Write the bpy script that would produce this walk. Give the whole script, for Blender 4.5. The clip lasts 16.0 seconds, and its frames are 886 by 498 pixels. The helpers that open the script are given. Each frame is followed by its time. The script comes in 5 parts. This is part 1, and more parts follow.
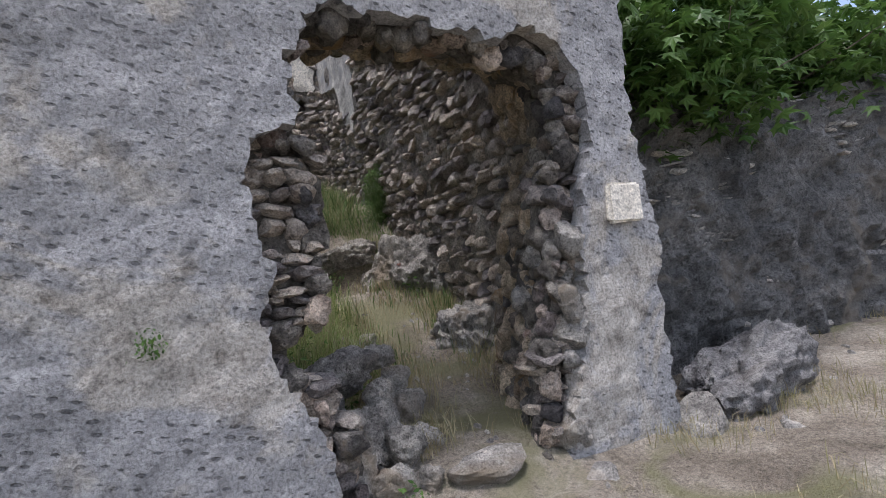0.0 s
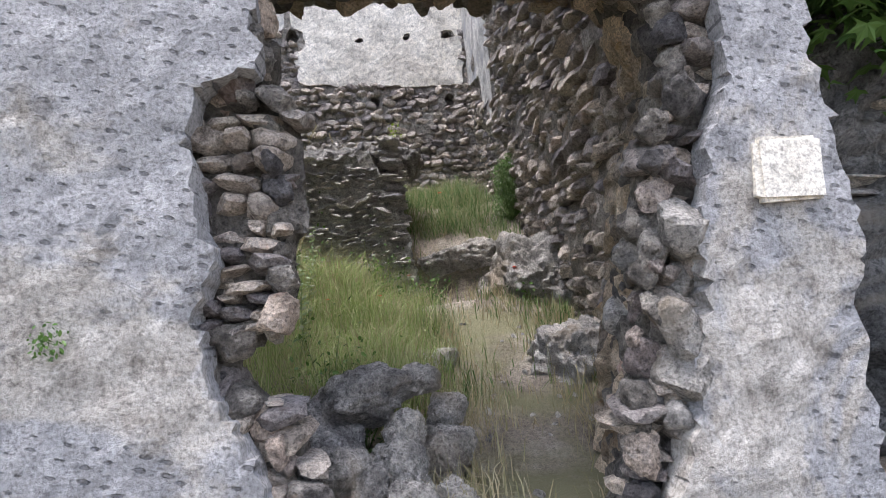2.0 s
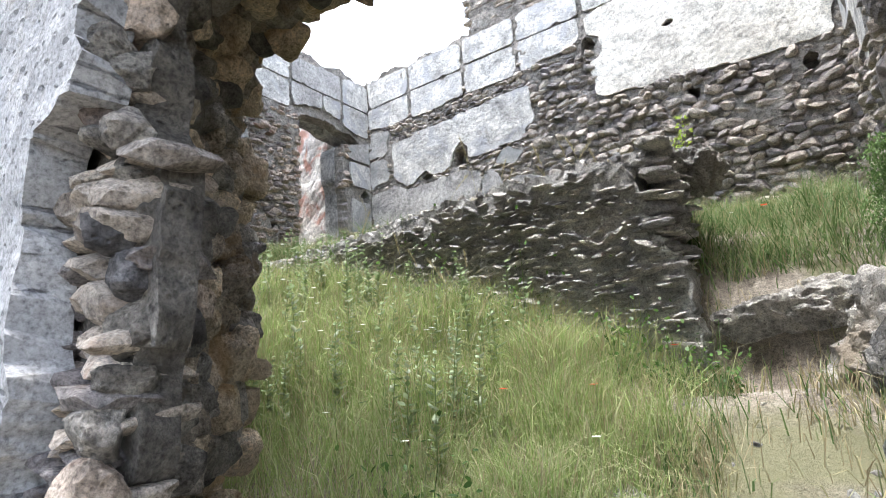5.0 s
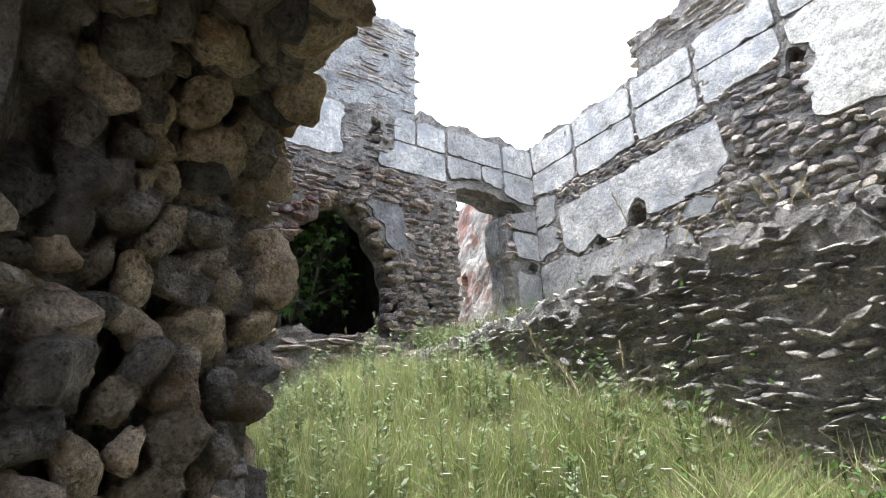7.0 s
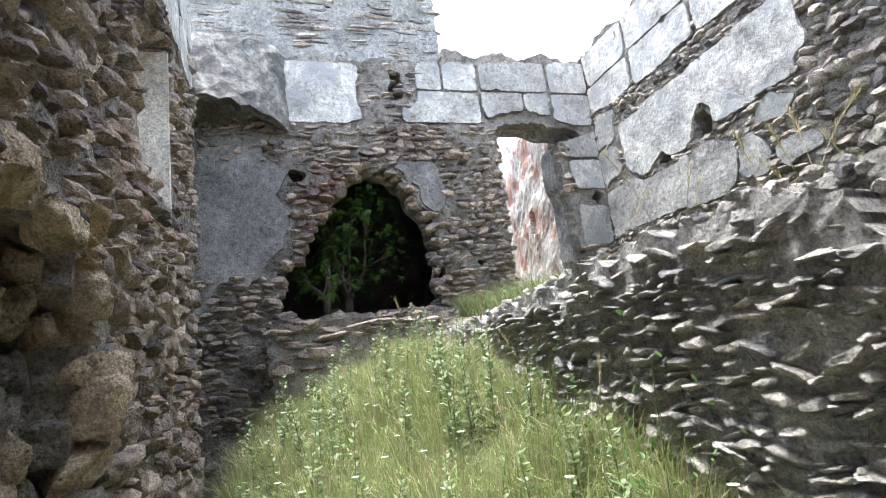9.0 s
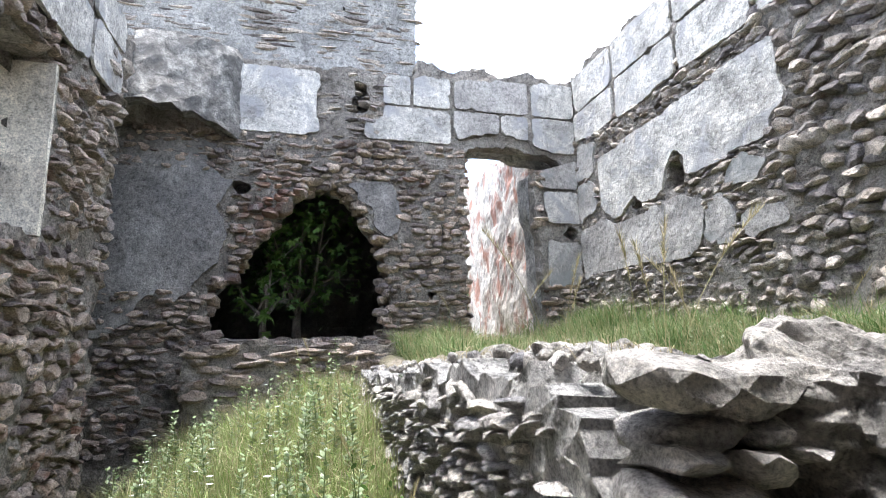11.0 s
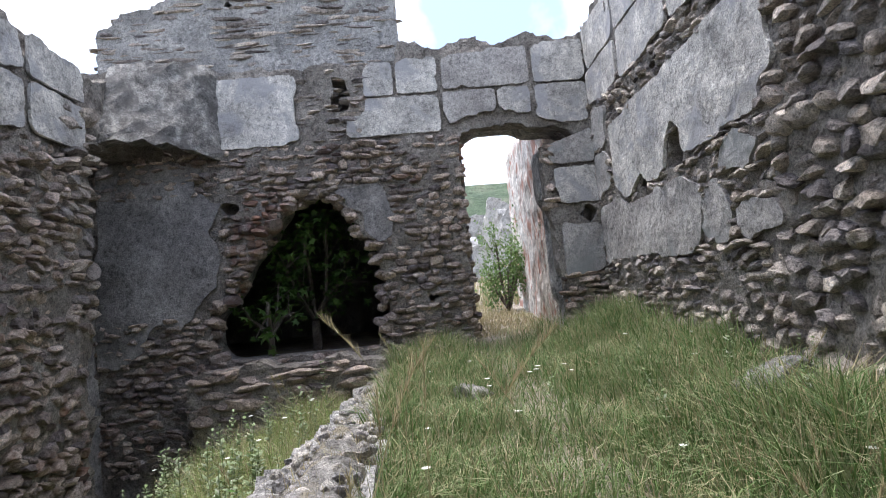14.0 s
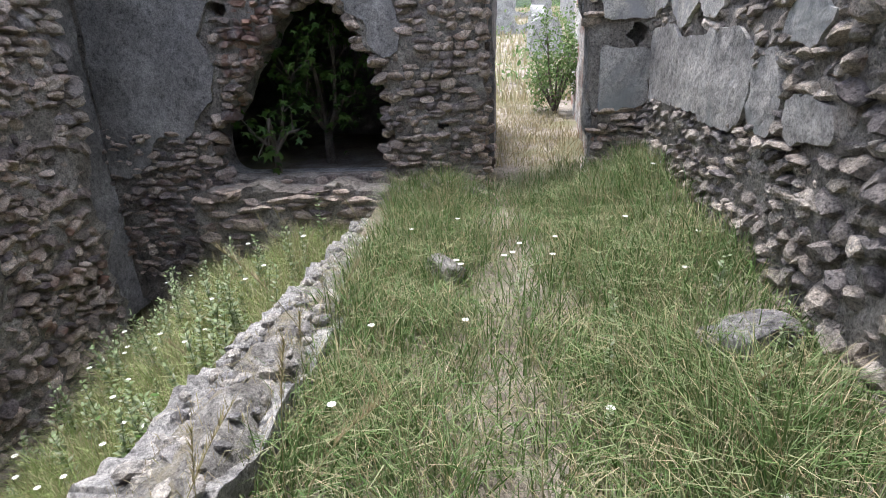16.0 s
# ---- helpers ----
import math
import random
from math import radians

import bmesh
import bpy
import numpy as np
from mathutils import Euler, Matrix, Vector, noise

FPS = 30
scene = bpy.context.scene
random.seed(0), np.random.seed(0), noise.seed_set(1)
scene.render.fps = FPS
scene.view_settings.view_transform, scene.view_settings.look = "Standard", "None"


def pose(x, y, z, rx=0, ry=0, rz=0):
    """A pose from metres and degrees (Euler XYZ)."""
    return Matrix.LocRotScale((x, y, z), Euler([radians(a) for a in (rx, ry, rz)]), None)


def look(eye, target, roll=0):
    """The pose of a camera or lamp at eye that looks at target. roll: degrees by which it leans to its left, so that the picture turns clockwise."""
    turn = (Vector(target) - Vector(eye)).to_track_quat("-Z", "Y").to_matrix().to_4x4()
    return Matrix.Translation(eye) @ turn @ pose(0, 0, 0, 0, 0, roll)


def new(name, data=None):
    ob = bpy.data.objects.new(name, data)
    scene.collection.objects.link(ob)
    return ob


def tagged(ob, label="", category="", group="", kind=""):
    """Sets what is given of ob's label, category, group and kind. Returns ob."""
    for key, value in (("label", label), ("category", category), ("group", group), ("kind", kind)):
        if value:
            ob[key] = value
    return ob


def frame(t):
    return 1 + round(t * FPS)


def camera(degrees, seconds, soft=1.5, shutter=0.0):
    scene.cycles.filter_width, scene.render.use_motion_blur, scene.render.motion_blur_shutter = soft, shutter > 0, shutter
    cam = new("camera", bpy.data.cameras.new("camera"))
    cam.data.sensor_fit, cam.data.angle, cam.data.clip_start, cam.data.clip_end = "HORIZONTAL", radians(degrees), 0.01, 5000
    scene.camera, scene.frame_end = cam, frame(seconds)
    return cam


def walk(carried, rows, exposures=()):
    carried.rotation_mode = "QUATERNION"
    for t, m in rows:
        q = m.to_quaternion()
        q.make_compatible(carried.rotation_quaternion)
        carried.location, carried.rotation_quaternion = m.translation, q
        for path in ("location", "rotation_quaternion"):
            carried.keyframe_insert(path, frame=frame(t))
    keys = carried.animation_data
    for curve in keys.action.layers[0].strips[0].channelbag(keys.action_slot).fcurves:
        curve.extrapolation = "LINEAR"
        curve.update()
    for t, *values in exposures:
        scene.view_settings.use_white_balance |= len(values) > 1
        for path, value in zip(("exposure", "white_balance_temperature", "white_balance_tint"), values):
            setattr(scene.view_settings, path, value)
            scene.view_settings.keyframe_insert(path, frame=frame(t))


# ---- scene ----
cam = camera(78.2, 16.0, soft=0.7)
PATH = [
    (0, (0.137, 0.05, 1.38), (1.027, 1.84, 1.455), -8.6),
    (0.5, (0.362, 0.105, 1.31), (1.167, 1.932, 1.438), -9.3),
    (1, (0.665, 0.232, 1.287), (1.225, 2.139, 1.511), -8.6),
    (1.5, (0.914, 0.463, 1.243), (1.314, 2.409, 1.473), -8.8),
    (2, (1.156, 0.661, 1.25), (1.349, 2.641, 1.449), -5.9),
    (2.5, (1.343, 0.844, 1.236), (1.332, 2.829, 1.484), -4.85),
    (3, (1.475, 1.172, 1.247), (1.33, 3.153, 1.49), -4.5),
    (3.5, (1.59, 1.478, 1.26), (1.346, 3.443, 1.544), -4.9),
    (4, (1.7, 1.725, 1.342), (1.258, 3.64, 1.705), -4.8),
    (4.5, (1.837, 2.034, 1.382), (1.013, 3.809, 1.793), -1.9),
    (5, (2.07, 2.16, 1.497), (0.929, 3.751, 1.908), -3.5),
    (5.2, (2.12, 2.21, 1.54), (0.892, 3.714, 2.022), -3.1),
    (5.9, (1.95, 2.53, 1.64), (0.522, 3.828, 2.19), -2.2),
    (6.6, (1.87, 2.93, 1.76), (0.305, 4.03, 2.38), -1.2),
    (7.3, (1.893, 3.288, 1.89), (0.267, 4.247, 2.551), -0.1),
    (7.5, (1.874, 3.481, 1.966), (0.177, 4.38, 2.526), 1.1),
    (8, (2.071, 3.702, 2.195), (0.264, 4.389, 2.706), -0.6),
    (8.5, (2.25, 3.97, 2.328), (0.342, 4.421, 2.722), -2.5),
    (9, (2.134, 4.129, 2.42), (0.269, 4.744, 2.801), -6.9),
    (9.5, (1.987, 4.343, 2.562), (0.143, 5.027, 2.925), -2.9),
    (10, (1.959, 4.435, 2.613), (0.16, 5.216, 3.007), -4.2),
    (10.2, (2.014, 4.605, 2.738), (0.156, 5.275, 3.053), -1.5),
    (12.5, (2.147, 5.755, 3.005), (0.222, 6.003, 3.488), -0.5),
    (13, (1.985, 6.042, 3.143), (0.055, 6.28, 3.609), 3.6),
    (13.5, (1.903, 6.189, 3.439), (-0.068, 6.418, 3.69), -2.8),
    (14, (1.966, 6.499, 3.543), (-0.028, 6.572, 3.685), -5.1),
    (14.5, (2.017, 6.742, 3.661), (0.031, 6.571, 3.824), -4.3),
    (15, (1.727, 6.786, 3.668), (-0.272, 6.827, 3.713), 1.1),
    (15.5, (1.598, 6.887, 3.87), (-0.370, 6.724, 3.552), 1.0),
    (16, (1.45, 7.12, 4.15), (-0.42, 6.91, 3.46), -2.3),
]
EXPOSURES = [(t, s, 6150, g) for t, s, g in ((0, 0.58, 16), (1.5, 1.2, 16), (3.0, 1.6, 16), (4.0, 1.9, 14), (5.2, 2.15, 10), (7.3, 2.0, 10), (9, 2.25, 9), (10.2, 2.25, 10), (12.5, 1.6, 13), (14, 1.25, 14), (16, 1.4, 14))]
walk(cam, [(t, look(eye, target, roll)) for t, eye, target, roll in PATH], EXPOSURES)

# ---- world and sun: bright, thinly overcast sky ----
world = bpy.data.worlds.new("sky")
scene.world = world
world.use_nodes = True
wn, wl = world.node_tree.nodes, world.node_tree.links
for n in list(wn):
    wn.remove(n)
w_out = wn.new("ShaderNodeOutputWorld")
w_bg = wn.new("ShaderNodeBackground")
w_sky = wn.new("ShaderNodeTexSky")
w_sky.sky_type = "NISHITA"
w_sky.sun_disc = False
w_sky.sun_elevation, w_sky.sun_rotation = radians(83), radians(217)
w_sky.dust_density = 3.0
w_noise = wn.new("ShaderNodeTexNoise")
w_noise.inputs["Scale"].default_value = 2.2
w_noise.inputs["Detail"].default_value = 6
w_ramp = wn.new("ShaderNodeValToRGB")
w_ramp.color_ramp.elements[0].position, w_ramp.color_ramp.elements[1].position = 0.46, 0.66
w_ramp.color_ramp.elements[0].color = (0.03, 0.03, 0.03, 1)
w_mix = wn.new("ShaderNodeMix")
w_mix.data_type = "RGBA"
w_mix.inputs[7].default_value = (9.0, 9.4, 9.9, 1)
wl.new(w_noise.outputs["Fac"], w_ramp.inputs["Fac"])
wl.new(w_ramp.outputs["Color"], w_mix.inputs[0])
wl.new(w_sky.outputs["Color"], w_mix.inputs[6])
wl.new(w_mix.outputs[2], w_bg.inputs["Color"])
w_bg.inputs["Strength"].default_value = 0.15
wl.new(w_bg.outputs["Background"], w_out.inputs["Surface"])

sun = new("sun", bpy.data.lights.new("sun", "SUN"))
sun.data.energy, sun.data.angle, sun.data.color = 2.4, radians(14), (1.0, 0.97, 0.93)
sun.matrix_world = look((-1.5, -2.0, 20), (0, 0, 0))


# ---- materials ----
def material(name, rough=0.9):
    m = bpy.data.materials.new(name)
    m.use_nodes = True
    n, l = m.node_tree.nodes, m.node_tree.links
    b = n["Principled BSDF"]
    b.inputs["Roughness"].default_value = rough
    b.inputs["Specular IOR Level"].default_value = 0.25
    return m, n, l, b


def noise_node(n, l, coord, scale, detail=6, rough=0.6, stretch=None, distortion=0.0):
    t = n.new("ShaderNodeTexNoise")
    t.inputs["Scale"].default_value = scale
    t.inputs["Detail"].default_value = detail
    t.inputs["Roughness"].default_value = rough
    t.inputs["Distortion"].default_value = distortion
    if stretch:
        mp = n.new("ShaderNodeMapping")
        mp.inputs["Scale"].default_value = stretch
        l.new(coord, mp.inputs["Vector"])
        l.new(mp.outputs["Vector"], t.inputs["Vector"])
    else:
        l.new(coord, t.inputs["Vector"])
    return t


def ramp_node(n, l, source, stops):
    r = n.new("ShaderNodeValToRGB")
    while len(r.color_ramp.elements) < len(stops):
        r.color_ramp.elements.new(0.5)
    for e, (p, c) in zip(r.color_ramp.elements, stops):
        e.position = p
        e.color = (*c, 1) if len(c) == 3 else c
    l.new(source, r.inputs["Fac"])
    return r


def mix_node(n, l, fac, a, b, blend="MIX"):
    m = n.new("ShaderNodeMix")
    m.data_type, m.blend_type = "RGBA", blend
    for sock, v in ((m.inputs[0], fac), (m.inputs[6], a), (m.inputs[7], b)):
        if isinstance(v, (int, float)):
            sock.default_value = v
        elif isinstance(v, tuple):
            sock.default_value = (*v, 1)
        else:
            l.new(v, sock)
    return m.outputs[2]


def bump_node(n, l, height, strength, distance, normal=None):
    b = n.new("ShaderNodeBump")
    b.inputs["Strength"].default_value = strength
    b.inputs["Distance"].default_value = distance
    l.new(height, b.inputs["Height"])
    if normal is not None:
        l.new(normal, b.inputs["Normal"])
    return b.outputs["Normal"]


def coord_node(n, kind="world"):
    if kind == "world":
        return n.new("ShaderNodeNewGeometry").outputs["Position"]
    return n.new("ShaderNodeTexCoord").outputs["Object"]


def surface(name, dark, mid, light, scale=3.0, fine=28.0, rough=0.92, bump=0.6, depth=0.03, per_object=0.0, per_island=0.0, tint=None, tint_at=0.62, tint_scale=1.1, kind="world", pits=0.0):
    """A mottled mineral surface: broad stains, grain, pits and relief."""
    m, n, l, b = material(name, rough)
    c = coord_node(n, kind)
    big = noise_node(n, l, c, scale, 7, 0.62, distortion=0.4)
    base = ramp_node(n, l, big.outputs["Fac"], [(0.3, dark), (0.5, mid), (0.7, light)]).outputs["Color"]
    grain = noise_node(n, l, c, fine, 8, 0.7)
    speck = ramp_node(n, l, grain.outputs["Fac"], [(0.30, (0.28, 0.28, 0.28)), (0.48, (1, 1, 1)), (0.70, (1.5, 1.48, 1.44))]).outputs["Color"]
    col = mix_node(n, l, 0.8, base, speck, "MULTIPLY")
    sand = noise_node(n, l, c, fine * 3.3, 4, 0.75)
    grit = ramp_node(n, l, sand.outputs["Fac"], [(0.34, (0.4, 0.4, 0.4)), (0.48, (1, 1, 1)), (0.64, (1.5, 1.5, 1.47))]).outputs["Color"]
    col = mix_node(n, l, 0.75, col, grit, "MULTIPLY")
    if pits:
        holes = n.new("ShaderNodeTexVoronoi")
        holes.inputs["Scale"].default_value = pits
        l.new(c, holes.inputs["Vector"])
        # Colour darkens towards each pit's core.
        pit_tone = ramp_node(n, l, holes.outputs["Distance"], [(0.14, (0.3, 0.29, 0.28)), (0.3, (1, 1, 1))]).outputs["Color"]
        col = mix_node(n, l, 0.5, col, pit_tone, "MULTIPLY")
    if tint:
        t = noise_node(n, l, c, tint_scale, 5, 0.6, distortion=0.8)
        f = ramp_node(n, l, t.outputs["Fac"], [(tint_at - 0.06, (0, 0, 0)), (tint_at + 0.06, (0.85, 0.85, 0.85))]).outputs["Color"]
        col = mix_node(n, l, f, col, tint)
    if per_object or per_island:
        if per_object:
            rnd = n.new("ShaderNodeObjectInfo").outputs["Random"]
            amount = per_object
        else:
            rnd = n.new("ShaderNodeNewGeometry").outputs["Random Per Island"]
            amount = per_island
        v = ramp_node(n, l, rnd, [(0.0, (1 - amount, 1 - amount, 1 - amount * 0.9)), (0.45, (1, 0.97, 0.93)), (0.8, (1 + amount * 0.4, 1 + amount * 0.28, 1 + amount * 0.1)), (1.0, (1 + amount, 1 + amount * 0.9, 1 + amount * 0.8))]).outputs["Color"]
        col = mix_node(n, l, 1.0, col, v, "MULTIPLY")
    l.new(col, b.inputs["Base Color"])
    nor = bump_node(n, l, big.outputs["Fac"], bump * 0.6, depth * 2)
    nor = bump_node(n, l, grain.outputs["Fac"], bump, depth * 1.3, nor)
    nor = bump_node(n, l, sand.outputs["Fac"], bump, depth * 0.35, nor)
    if pits:
        vo = n.new("ShaderNodeTexVoronoi")
        vo.inputs["Scale"].default_value = pits
        l.new(c, vo.inputs["Vector"])
        pr = ramp_node(n, l, vo.outputs["Distance"], [(0.05, (0, 0, 0)), (0.3, (1, 1, 1))]).outputs["Color"]
        nor = bump_node(n, l, pr, 0.5, 0.012, nor)
    l.new(nor, b.inputs["Normal"])
    return m


def keyed_plaster(name):
    """Grey render hacked with rows of short slanting pick marks, worn to a rough beige coat low down in patches."""
    m, n, l, b = material(name, 0.9)
    c = coord_node(n)
    big = noise_node(n, l, c, 1.3, 8, 0.62, distortion=0.6)
    mid = noise_node(n, l, c, 7.0, 8, 0.7)
    fine = noise_node(n, l, c, 60.0, 6, 0.7)
    grey = ramp_node(n, l, mid.outputs["Fac"], [(0.26, (0.19, 0.188, 0.19)), (0.5, (0.305, 0.302, 0.305)), (0.74, (0.41, 0.405, 0.40))]).outputs["Color"]
    beige = ramp_node(n, l, mid.outputs["Fac"], [(0.30, (0.12, 0.105, 0.09)), (0.44, (0.345, 0.32, 0.285)), (0.7, (0.50, 0.475, 0.435))]).outputs["Color"]
    worn = ramp_node(n, l, big.outputs["Fac"], [(0.52, (0, 0, 0)), (0.58, (1, 1, 1))])
    col = mix_node(n, l, worn.outputs["Color"], grey, beige)
    specks = ramp_node(n, l, fine.outputs["Fac"], [(0.32, (0.4, 0.4, 0.4)), (0.5, (1, 1, 1)), (0.68, (1.4, 1.4, 1.4))]).outputs["Color"]
    col = mix_node(n, l, 0.9, col, specks, "MULTIPLY")
    # pick marks: cells about nine by seven centimetres with a short slanting cut in each
    mp = n.new("ShaderNodeMapping")
    mp.inputs["Rotation"].default_value = (0, radians(-22), 0)
    mp.inputs["Scale"].default_value = (11.5, 0.01, 15.0)
    l.new(c, mp.inputs["Vector"])
    axes = n.new("ShaderNodeSeparateXYZ")
    flat = n.new("ShaderNodeCombineXYZ")
    l.new(mp.outputs["Vector"], axes.inputs["Vector"])
    l.new(axes.outputs["X"], flat.inputs["X"])
    l.new(axes.outputs["Z"], flat.inputs["Y"])
    vo = n.new("ShaderNodeTexVoronoi")
    vo.voronoi_dimensions = "2D"
    vo.inputs["Scale"].default_value = 1.0
    vo.inputs["Randomness"].default_value = 0.6
    l.new(flat.outputs["Vector"], vo.inputs["Vector"])
    away = n.new("ShaderNodeVectorMath")
    away.operation = "SUBTRACT"
    l.new(flat.outputs["Vector"], away.inputs[0])
    l.new(vo.outputs["Position"], away.inputs[1])
    squash = n.new("ShaderNodeVectorMath")
    squash.operation = "MULTIPLY"
    squash.inputs[1].default_value = (1.0, 1.9, 0.0)
    l.new(away.outputs["Vector"], squash.inputs[0])
    reach = n.new("ShaderNodeVectorMath")
    reach.operation = "LENGTH"
    l.new(squash.outputs["Vector"], reach.inputs[0])
    ragged = n.new("ShaderNodeMath")
    ragged.operation = "MULTIPLY_ADD"
    ragged.inputs[1].default_value = 0.9
    l.new(mid.outputs["Fac"], ragged.inputs[0])
    l.new(reach.outputs["Value"], ragged.inputs[2])
    cut = ramp_node(n, l, ragged.outputs["Value"], [(0.57, (0, 0, 0)), (0.66, (1, 1, 1))])
    marks = mix_node(n, l, worn.outputs["Color"], cut.outputs["Color"], (1.0, 1.0, 1.0))
    # The small shadow in each cut is painted as a darker colour.
    cut_shade = ramp_node(n, l, cut.outputs["Color"], [(0.0, (0.50, 0.50, 0.51)), (0.6, (1, 1, 1))]).outputs["Color"]
    cut_shade = mix_node(n, l, worn.outputs["Color"], cut_shade, (1.0, 1.0, 1.0))
    col = mix_node(n, l, 1.0, col, cut_shade, "MULTIPLY")
    l.new(col, b.inputs["Base Color"])
    nor = bump_node(n, l, marks, 0.7, 0.022)
    nor = bump_node(n, l, mid.outputs["Fac"], 0.5, 0.025, nor)
    nor = bump_node(n, l, fine.outputs["Fac"], 0.9, 0.012, nor)
    l.new(nor, b.inputs["Normal"])
    return m


def foliage(name, colours, rough=0.6, through_light=0.35):
    m, n, l, b = material(name, rough)
    rnd = n.new("ShaderNodeNewGeometry").outputs["Random Per Island"]
    r = ramp_node(n, l, rnd, [(i / max(1, len(colours) - 1), c) for i, c in enumerate(colours)])
    l.new(r.outputs["Color"], b.inputs["Base Color"])
    tr = n.new("ShaderNodeBsdfTranslucent")
    l.new(r.outputs["Color"], tr.inputs["Color"])
    mx = n.new("ShaderNodeMixShader")
    mx.inputs[0].default_value = through_light
    l.new(b.outputs[0], mx.inputs[1])
    l.new(tr.outputs[0], mx.inputs[2])
    l.new(mx.outputs[0], n["Material Output"].inputs["Surface"])
    return m


M_FACADE = keyed_plaster("keyed_grey_plaster")
M_MORTAR = surface("earth_mortar", (0.15, 0.133, 0.118), (0.29, 0.262, 0.232), (0.43, 0.395, 0.355), 4.0, 22.0, bump=0.9, depth=0.05, pits=30)
M_MORTAR_DARK = surface("dark_mortar", (0.20, 0.195, 0.187), (0.42, 0.407, 0.39), (0.64, 0.62, 0.59), 6.0, 24.0, bump=1.0, depth=0.06, pits=26)
M_STONE = surface("rubble_stone", (0.19, 0.165, 0.15), (0.36, 0.325, 0.295), (0.53, 0.49, 0.445), 5.0, 30.0, bump=0.9, depth=0.03, per_object=0.5, tint=(0.28, 0.20, 0.155), tint_at=0.67, tint_scale=3.0, pits=38)
M_STONE_JOINED = surface("rubble_stone_far", (0.19, 0.165, 0.15), (0.36, 0.325, 0.295), (0.53, 0.49, 0.445), 5.0, 30.0, bump=0.9, depth=0.03, per_island=0.5, tint=(0.28, 0.20, 0.155), tint_at=0.67, tint_scale=3.0, pits=38)
M_STONE_DARK = surface("dark_flaky_stone", (0.23, 0.225, 0.217), (0.43, 0.417, 0.40), (0.60, 0.58, 0.55), 9.0, 30.0, bump=1.0, depth=0.04, per_object=0.4)
M_STONE_DARK_JOINED = surface("dark_flaky_stone_far", (0.23, 0.225, 0.217), (0.43, 0.417, 0.40), (0.60, 0.58, 0.55), 9.0, 30.0, bump=1.0, depth=0.04, per_island=0.4)
# Darker copy of M_MORTAR: the shade within the breach is put into its colour.
M_MORTAR_SHADE = surface("shaded_earth_mortar", (0.07, 0.062, 0.055), (0.15, 0.136, 0.12), (0.26, 0.24, 0.215), 5.0, 22.0, bump=1.0, depth=0.05, pits=30)
M_WARM = surface("warm_brown_rubble", (0.19, 0.157, 0.137), (0.37, 0.315, 0.277), (0.54, 0.475, 0.425), 5.0, 30.0, bump=0.9, depth=0.03, per_object=0.5, tint=(0.26, 0.15, 0.11), tint_at=0.64, tint_scale=2.2, pits=38)
M_WARM_JOINED = surface("warm_brown_rubble_far", (0.19, 0.157, 0.137), (0.37, 0.315, 0.277), (0.54, 0.475, 0.425), 5.0, 30.0, bump=0.9, depth=0.03, per_island=0.5, tint=(0.26, 0.15, 0.11), tint_at=0.64, tint_scale=2.2, pits=38)
# Grey-brown porous jamb stone, its colour darkened further to carry the jamb's shade.
M_JAMB = surface("shaded_porous_stone", (0.075, 0.07, 0.066), (0.18, 0.17, 0.16), (0.36, 0.345, 0.32), 7.0, 28.0, bump=1.0, depth=0.05, per_object=0.5, tint=(0.24, 0.19, 0.13), tint_at=0.66, tint_scale=4.0, pits=42)
# Ochre-patched jamb stone; light from the room is put into its paler colour.
M_OCHRE = surface("lit_ochre_stained_rubble", (0.20, 0.168, 0.132), (0.42, 0.355, 0.275), (0.60, 0.53, 0.43), 5.0, 28.0, bump=1.0, depth=0.05, per_object=0.5, tint=(0.33, 0.215, 0.10), tint_at=0.60, tint_scale=3.5, pits=40)
M_BOULDER = surface("weathered_limestone", (0.15, 0.145, 0.142), (0.34, 0.33, 0.318), (0.58, 0.56, 0.53), 6.0, 26.0, bump=1.0, depth=0.05, per_object=0.3, tint=(0.30, 0.25, 0.19), pits=34)
M_RIDGE = surface("weathered_mortar", (0.12, 0.115, 0.106), (0.27, 0.257, 0.236), (0.46, 0.44, 0.41), 9.0, 30.0, bump=1.0, depth=0.05, tint=(0.33, 0.29, 0.20), tint_at=0.58, tint_scale=4.0, pits=30)
M_LIME = surface("old_white_limewash", (0.22, 0.21, 0.195), (0.46, 0.44, 0.405), (0.63, 0.605, 0.56), 3.2, 24.0, rough=0.85, bump=0.5, depth=0.03, tint=(0.35, 0.345, 0.35), tint_at=0.57, tint_scale=2.6)
M_LIME_GREY = surface("stained_grey_plaster", (0.20, 0.19, 0.18), (0.33, 0.31, 0.29), (0.46, 0.44, 0.41), 2.4, 22.0, rough=0.88, bump=0.4, depth=0.025, tint=(0.24, 0.25, 0.24), tint_at=0.58)
M_FLAKY = surface("flaking_dirty_plaster", (0.10, 0.096, 0.09), (0.30, 0.285, 0.265), (0.56, 0.54, 0.50), 7.0, 20.0, bump=1.0, depth=0.05, tint=(0.16, 0.15, 0.14), tint_at=0.56, tint_scale=3.0)
M_CREAM = surface("cream_plaster", (0.33, 0.30, 0.26), (0.56, 0.52, 0.45), (0.68, 0.64, 0.57), 3.0, 22.0, rough=0.85, bump=0.25, depth=0.015)
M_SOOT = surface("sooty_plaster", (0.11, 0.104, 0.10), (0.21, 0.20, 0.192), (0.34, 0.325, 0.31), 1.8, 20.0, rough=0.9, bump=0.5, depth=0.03)
